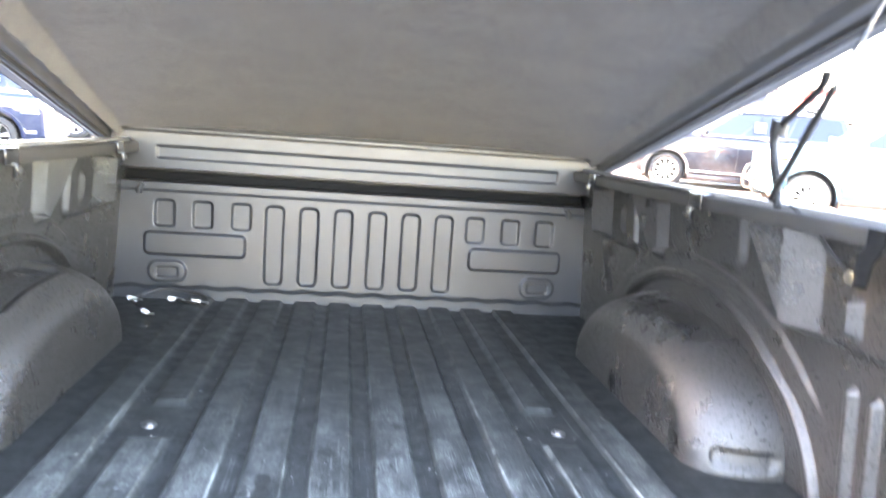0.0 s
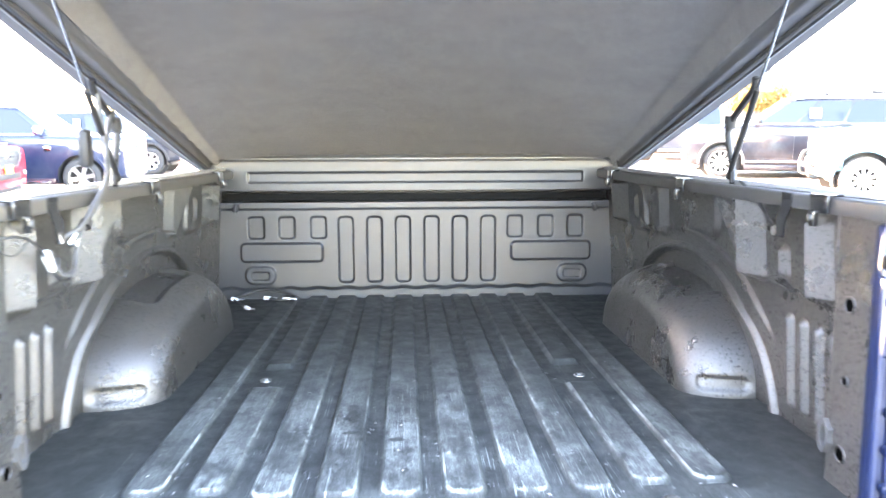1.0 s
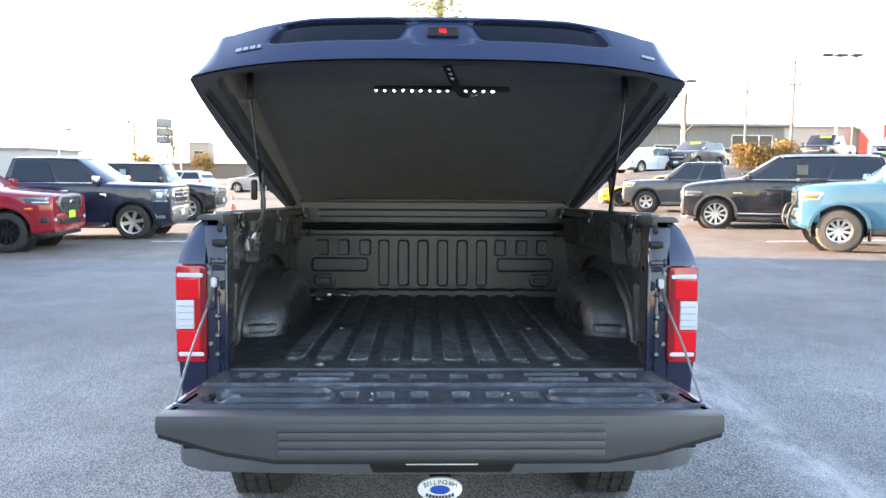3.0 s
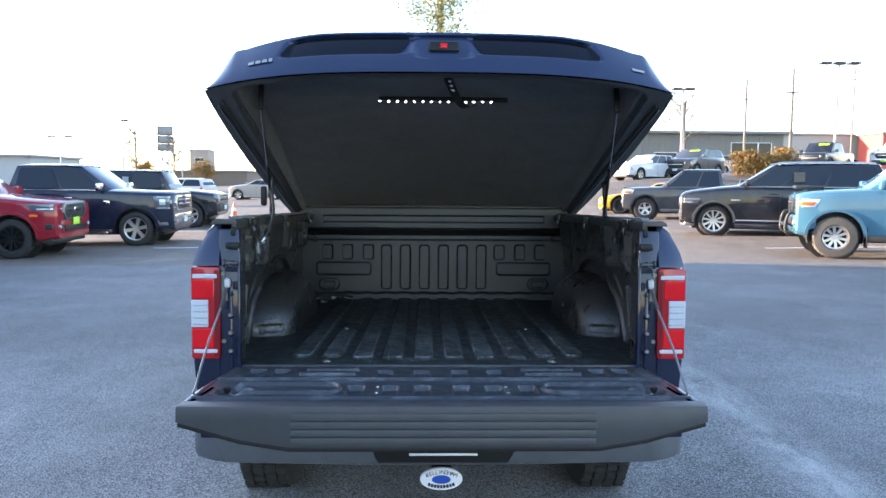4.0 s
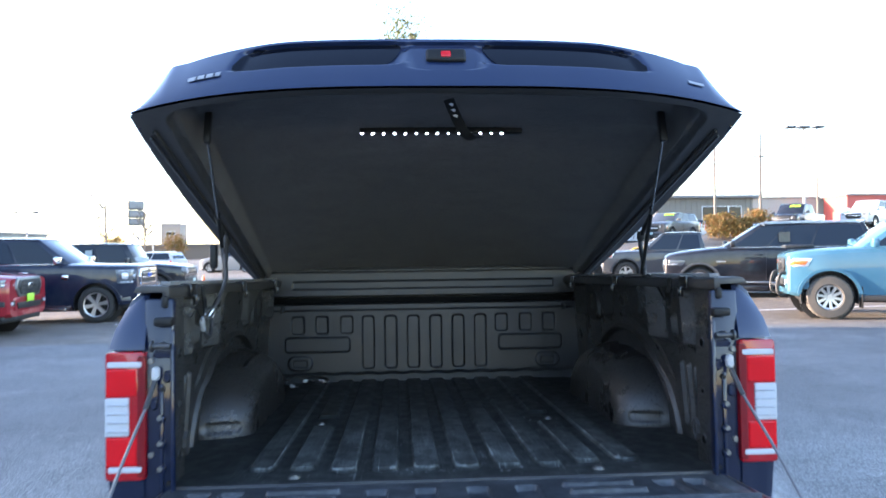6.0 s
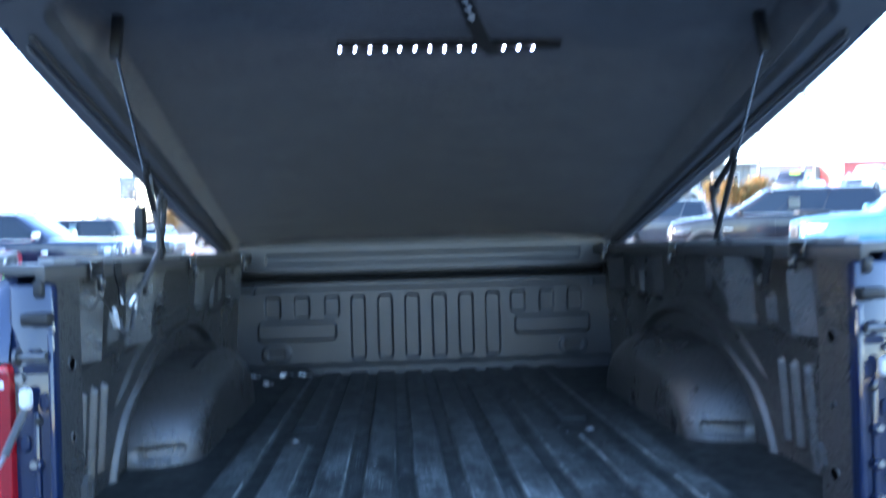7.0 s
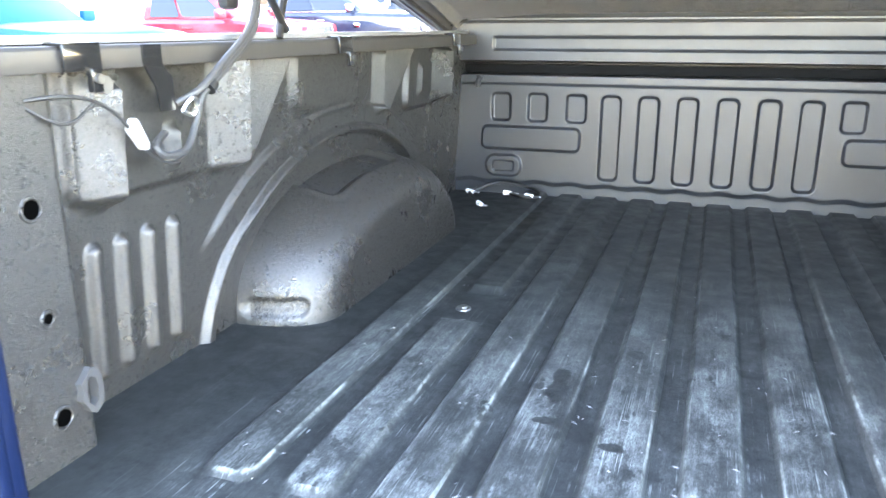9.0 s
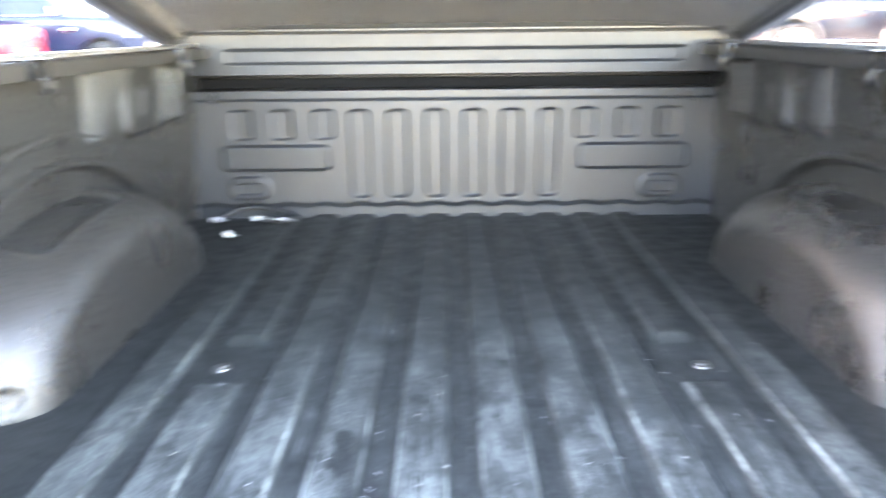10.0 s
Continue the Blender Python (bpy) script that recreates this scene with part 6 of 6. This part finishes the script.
# ---- poles, sign, buildings, plants ----
POLE = mat_plastic("galvanised_pole", 0.35, 0.5, 30)
WOOD = mat_plastic("weathered_pole_wood", 0.16, 0.85, 40, (1.1, 0.95, 0.8))


def street_lamp(x, y, top, heads, label="tall grey lot lamp with flat heads"):
    z = gz(x, y)
    v = thing("street_lamp", label, "lamp", pose(x, y, z), "lot lamps")
    part("pole", rod(bmesh.new(), (0, 0, 0), (0, 0, top - z), 0.11, 0.07, 10), POLE, v)
    for hx in heads:
        part("arm", rod(bmesh.new(), (0, 0, top - z - 0.1), (hx, 0, top - z), 0.035, None, 8), POLE, v)
        part("head", boxes(((hx - 0.38, -0.3, top - z - 0.06), (hx + 0.38, 0.3, top - z + 0.10), 0.04)), GREYPL, v)
    return v


street_lamp(-37.9, 77.0, 5.65, (-0.9, 0.9))
street_lamp(-32.65, 80.0, 7.6, (0.25,))
street_lamp(-38.1, 117.0, 8.74, (-0.7, 0.45))
street_lamp(20.3, 57.0, 8.75, (-0.5, 0.5))
street_lamp(29.9, 52.0, 10.1, (-1.05, 0.0, 1.1))
for x, y, top in ((31.7, 72.0, 11.6), (30.5, 60.0, 10.9), (56.7, 97.0, 17.0)):
    z = gz(x, y)
    v = thing("utility_pole", "weathered wooden utility pole with a crossarm", "pole", pose(x, y, z), "utility poles")
    part("post", rod(bmesh.new(), (0, 0, 0), (0, 0, top - z), 0.14, 0.09, 10), WOOD, v)
    part("crossarm", boxes(((-0.6, -0.05, top - z - 2.0), (0.6, 0.05, top - z - 1.90), 0.01)), WOOD, v)

v = thing("pylon_sign", "tall grey three-panel pylon sign on two posts", "sign", pose(-51.3, 148.0, 0, 0, 0, 38))
for x in (-0.55, 0.55):
    part("post", boxes(((x - 0.2, -0.2, 0), (x + 0.2, 0.2, 7.0), 0.02)), WHITE, v)
SIGNGREY = mat_plastic("sign_grey", 0.07, 0.5, 20, (0.9, 1.0, 0.95))
SIGNFACE = mat_plastic("sign_face", 0.20, 0.5, 20, (0.95, 1.0, 1.0))
for k, h in ((0, 1.35), (1, 1.5), (2, 1.75)):
    z0 = 6.7 + (0, 1.45, 3.05)[k]
    panel = part("panel", boxes(((-1.55, -0.65, z0), (1.55, 0.65, z0 + h), 0.22, 4)), SIGNGREY, v)
    part("panel_face", boxes(((-1.32, -0.665, z0 + 0.18), (1.32, -0.64, z0 + h - 0.18), 0.01)), SIGNFACE, panel)

BRICK = mat_plastic("brown_brick", 0.16, 0.85, 25, (1.15, 0.9, 0.7))
TAN = mat_plastic("tan_siding", 0.20, 0.7, 30, (1.0, 0.93, 0.8))
STEELROOF = mat_plastic("roof_metal", 0.22, 0.5, 12)


def building(label, x0, x1, y0, y1, z1, wall_mat, windows=(), siding=0.0, over=0.4):
    z0 = min(gz(x0, y0), gz(x1, y0)) - 0.3
    v = thing("building", label, "building", None)
    wall = part("wall", boxes(((x0, y0, z0), (x1, y1, z1))), wall_mat, v)
    if siding:
        k = 0
        x = x0 + siding / 2
        while x < x1 and k < 120:
            part("siding_rib", boxes(((x - 0.04, y0 - 0.05, z0), (x + 0.04, y0, z1))), wall_mat, wall)
            x += siding
            k += 1
    part("roof", boxes(((x0 - over, y0 - over, z1), (x1 + over, y1 + over, z1 + 0.28), 0.03)), STEELROOF, v)
    for wx0, wx1, wz0, wz1 in windows:
        w = part("window", boxes(((wx0, y0 - 0.07, wz0), (wx1, y0 + 0.01, wz1))), WHITE, v)
        n = max(1, int((wx1 - wx0) / 1.4))
        for i in range(n):
            a = wx0 + (wx1 - wx0) * i / n
            b = wx0 + (wx1 - wx0) * (i + 1) / n
            part("pane", boxes(((a + 0.07, y0 - 0.085, wz0 + 0.07), (b - 0.07, y0 - 0.06, wz1 - 0.07))), GLASS, w)
    return v


building("long tan metal-sided building with a flat roof", 2.0, 38.5, 78.0, 96.0, 6.6, TAN, ((32.8, 37.2, 3.2, 5.7), (24.5, 27.0, 2.2, 4.6)), 0.6, 0.7)
building("low shops with pale cream fronts", 61.0, 100.0, 128.0, 145.0, 9.6, mat_plastic("pale_shop_fronts", 0.34, 0.7, 10, (1.0, 0.98, 0.86)), ((61, 66, 2, 5.5), (69, 76, 2, 5.5), (80, 90, 2, 5.5)))
building("single-storey shop with a red front", 75.0, 92.0, 120.0, 127.0, 9.5, mat_plastic("red_fascia", 0.35, 0.6, 10, (1.2, 0.25, 0.2)), ((77, 89, 2, 6),))
building("low pale grey building at the lot's edge", -85.0, -46.3, 87.0, 100.0, 3.8, mat_plastic("pale_grey_siding", 0.35, 0.7, 10, (0.95, 1.0, 1.0)), ((-56, -50, 1.2, 3.0),))
# the tower's brick is paled to put distance haze into its colour
building("square pale brown brick tower", -51.0, -47.0, 163.0, 168.0, 7.3, mat_plastic("haze_paled_tower_brick", 0.30, 0.85, 25, (1.15, 0.95, 0.78)), ((-50, -48, 5.0, 5.8),), 0.0, 0.12)
building("low brown brick sheds beyond the lot", -62.0, -38.0, 160.0, 175.0, 2.8, BRICK)

LEAF_AUTUMN = mat_foliage("autumn_leaves", (0.30, 0.13, 0.03), (0.16, 0.14, 0.03))
LEAF_YELLOW = mat_foliage("yellowing_leaves", (0.27, 0.26, 0.08), (0.13, 0.16, 0.05))
BARK = mat_plastic("bark", 0.12, 0.9, 30, (1.05, 0.95, 0.85))


def leaves(points, size, rng):
    """Many small bent leaves at the points."""
    verts, faces = [], []
    for p in points:
        q = Euler((rng.uniform(-1.2, 1.2), rng.uniform(-1.2, 1.2), rng.uniform(0, 6.28))).to_matrix()
        s = size * rng.uniform(0.6, 1.3)
        i = len(verts)
        for a, b, c in ((0, -1, 0), (0.55, 0, 0.18), (0, 1, 0), (-0.55, 0, 0.18)):
            verts.append(tuple(Vector(p) + q @ Vector((a * s, b * s, c * s))))
        faces.append((i, i + 1, i + 2))
        faces.append((i, i + 2, i + 3))
    me = bpy.data.meshes.new("crown")
    me.from_pydata(verts, [], faces)
    return me


def tree(label, x, y, height, crown_lo, radius, count, leaf_mat, seed, size=0.12, bare=False):
    rng = random.Random(seed)
    thick = max(1.0, y / 55.0)
    v = thing("tree", label, "tree", pose(x, y, gz(x, y)))
    bm = bmesh.new()
    tube(bm, [(0, 0, -0.1), (0.1, 0.05, height * 0.35), (0.0, 0.1, height * 0.7), (0.05, 0.0, height * 0.95)], 0.06 + height * 0.009, 8, 4)
    part("trunk", bm, BARK, v)
    bm = bmesh.new()
    tips = []
    for k in range(26):
        z = crown_lo + (height - crown_lo) * (k + 0.5) / 28
        a = rng.uniform(0, 6.28)
        r = radius * (1.0 - 0.65 * ((z - crown_lo) / (height - crown_lo)) ** 1.5) * rng.uniform(0.6, 1.05)
        tip = Vector((r * math.cos(a), r * math.sin(a), z + r * 0.7))
        mid = Vector((r * 0.5 * math.cos(a + 0.2), r * 0.5 * math.sin(a + 0.2), z + r * 0.25))
        tube(bm, [(0.03, 0.05, z), mid, tip], 0.022 if not bare else 0.03 * thick, 5, 3)
        tips.append((mid, tip))
        if bare:
            for j in range(7):
                t2 = mid.lerp(tip, rng.uniform(0.2, 1.0))
                tube(bm, [t2, t2 + Vector((rng.uniform(-0.4, 0.4), rng.uniform(-0.4, 0.4), rng.uniform(0.2, 0.6))) * radius * 0.4], 0.014 * thick, 4, 1)
    part("limb", bm, BARK, v)
    if not bare:
        pts = []
        while len(pts) < count:
            mid, tip = rng.choice(tips)
            c = mid.lerp(tip, rng.uniform(0.1, 1.15))
            g = 0.20 * radius
            pts.append(c + Vector((rng.gauss(0, g), rng.gauss(0, g), rng.gauss(0, g))))
        made("crown", leaves(pts, size, rng), leaf_mat, v, "", False)
    return v


tree("slender tree with thin yellow-green leaves behind the truck", 0.8, 42.0, 14.8, 4.0, 2.6, 9000, LEAF_YELLOW, 3, 0.085)
tree("bare tree beside the lot lamp", 21.5, 60.0, 6.4, 2.6, 2.9, 0, None, 5, 0.1, True)
tree("bare tree near the pylon sign", -54.0, 140.0, 11.0, 3.0, 2.6, 0, None, 6, 0.1, True)
tree("bare tree near the pylon sign", -47.0, 140.0, 9.5, 3.0, 2.6, 0, None, 7, 0.1, True)
tree("rust-coloured tree by the sheds", -44.5, 150.0, 4.2, 0.8, 2.5, 1500, LEAF_AUTUMN, 8, 0.2)
tree("rust-coloured tree by the sheds", -56.0, 150.0, 4.0, 0.8, 2.5, 1500, LEAF_AUTUMN, 9, 0.2)
rng = random.Random(11)
pts = []
for k in range(6500):
    a = rng.random()
    x = 17.3 + 3.2 * a
    h = 1.15 + 0.25 * math.sin(9 * a) + 0.15 * math.sin(23 * a + 1)
    pts.append((x + rng.gauss(0, 0.1), 39.2 + rng.gauss(0, 0.5), gz(x, 39.2) + h * rng.random() ** 0.7))
hedge = made("hedge", leaves(pts, 0.075, rng), LEAF_AUTUMN, None, "", False)
tagged(hedge, "orange-brown autumn hedge along the raised lot", "hedge", "", "stuff")

v = thing("traffic_cone", "orange traffic cone with a white band on the asphalt", "cone", pose(-7.3, 26.0, gz(-7.3, 26.0)))
ORANGE = Mat("cone_orange", (0.85, 0.14, 0.02), 0.5).m
part("cone", rod(bmesh.new(), (0, 0, 0.03), (0, 0, 0.70), 0.15, 0.03, 20), ORANGE, v)
part("base", boxes(((-0.19, -0.19, 0), (0.19, 0.19, 0.04), 0.01)), ORANGE, v)
part("band", rod(bmesh.new(), (0, 0, 0.38), (0, 0, 0.52), 0.092, 0.066, 20), WHITE, v)

# ---- bungee cord left in the bed ----
cord = thing("bungee_cord", "black bungee cord with pale hooks lying on the bed floor", "cord", TRUCK @ Matrix.Translation((-0.66, 1.86, FLOOR + 0.004)))
bm = bmesh.new()
tube(bm, [(-0.12, 0.06, 0.004), (-0.10, 0.10, 0.012), (-0.03, 0.14, 0.03), (0.08, 0.135, 0.02), (0.13, 0.10, 0.008), (0.125, 0.06, 0.005), (0.07, 0.05, 0.006), (0.02, 0.085, 0.006)], 0.006, 8, 6)
tube(bm, [(-0.12, 0.06, 0.004), (-0.09, 0.0, 0.004), (-0.045, -0.07, 0.004)], 0.006, 8, 4)
part("elastic", bm, CABLE, cord)
for x, y, a in ((-0.12, 0.07, 0.5), (-0.03, -0.11, 0.9), (0.10, 0.055, 0.1), (0.015, 0.085, 0.2)):
    c = Vector((math.cos(a), -math.sin(a), 0)) * 0.015
    bm = bmesh.new()
    rod(bm, Vector((x, y, 0.007)) - c, Vector((x, y, 0.007)) + c, 0.009, 0.007, 8)
    part("hook", bm, WHITE, cord, "pale metal hook")
    bm = bmesh.new()
    tube(bm, [Vector((x, y, 0.007)) + c, Vector((x, y, 0.008)) + c * 1.8, Vector((x + 0.012, y - 0.012, 0.010)) + c * 2.0, Vector((x + 0.02, y - 0.01, 0.008)) + c * 1.3], 0.003, 6, 3)
    part("hook_wire", bm, STEEL, cord)

# ---- bits on the bed floor ----
rng = random.Random(21)
verts, faces = [], []
for k in range(150):
    c = Vector((rng.uniform(-0.62, 0.62), 0.06 + 1.1 * rng.random() ** 2.2, 0))
    c.z = float(floor_height(np.array([[c.x]]), np.array([[c.y]]))[0, 0]) + 0.0012
    a, l, w = rng.uniform(0, math.pi), rng.uniform(0.002, 0.009), rng.uniform(0.0006, 0.0020)
    d, n = Vector((math.cos(a), math.sin(a), 0)), Vector((-math.sin(a), math.cos(a), 0))
    i = len(verts)
    verts += [tuple(TRUCK @ p) for p in (c - d * l, c - n * w + Vector((0, 0, 0.0006)), c + d * l * rng.uniform(0.6, 1), c + n * w * rng.uniform(0.3, 1), c + Vector((0, 0, 0.0016)))]
    faces += [(i, i + 1, i + 4), (i + 1, i + 2, i + 4), (i + 2, i + 3, i + 4), (i + 3, i, i + 4), (i, i + 3, i + 2, i + 1)]
me = bpy.data.meshes.new("floor_debris")
me.from_pydata(verts, [], faces)
bits = made("floor_debris", me, mat_plastic("pale_chips", 0.22, 0.8, 60), None, "", False)
tagged(bits, "pale wood chips and flakes scattered on the bed floor", "debris", "", "stuff")
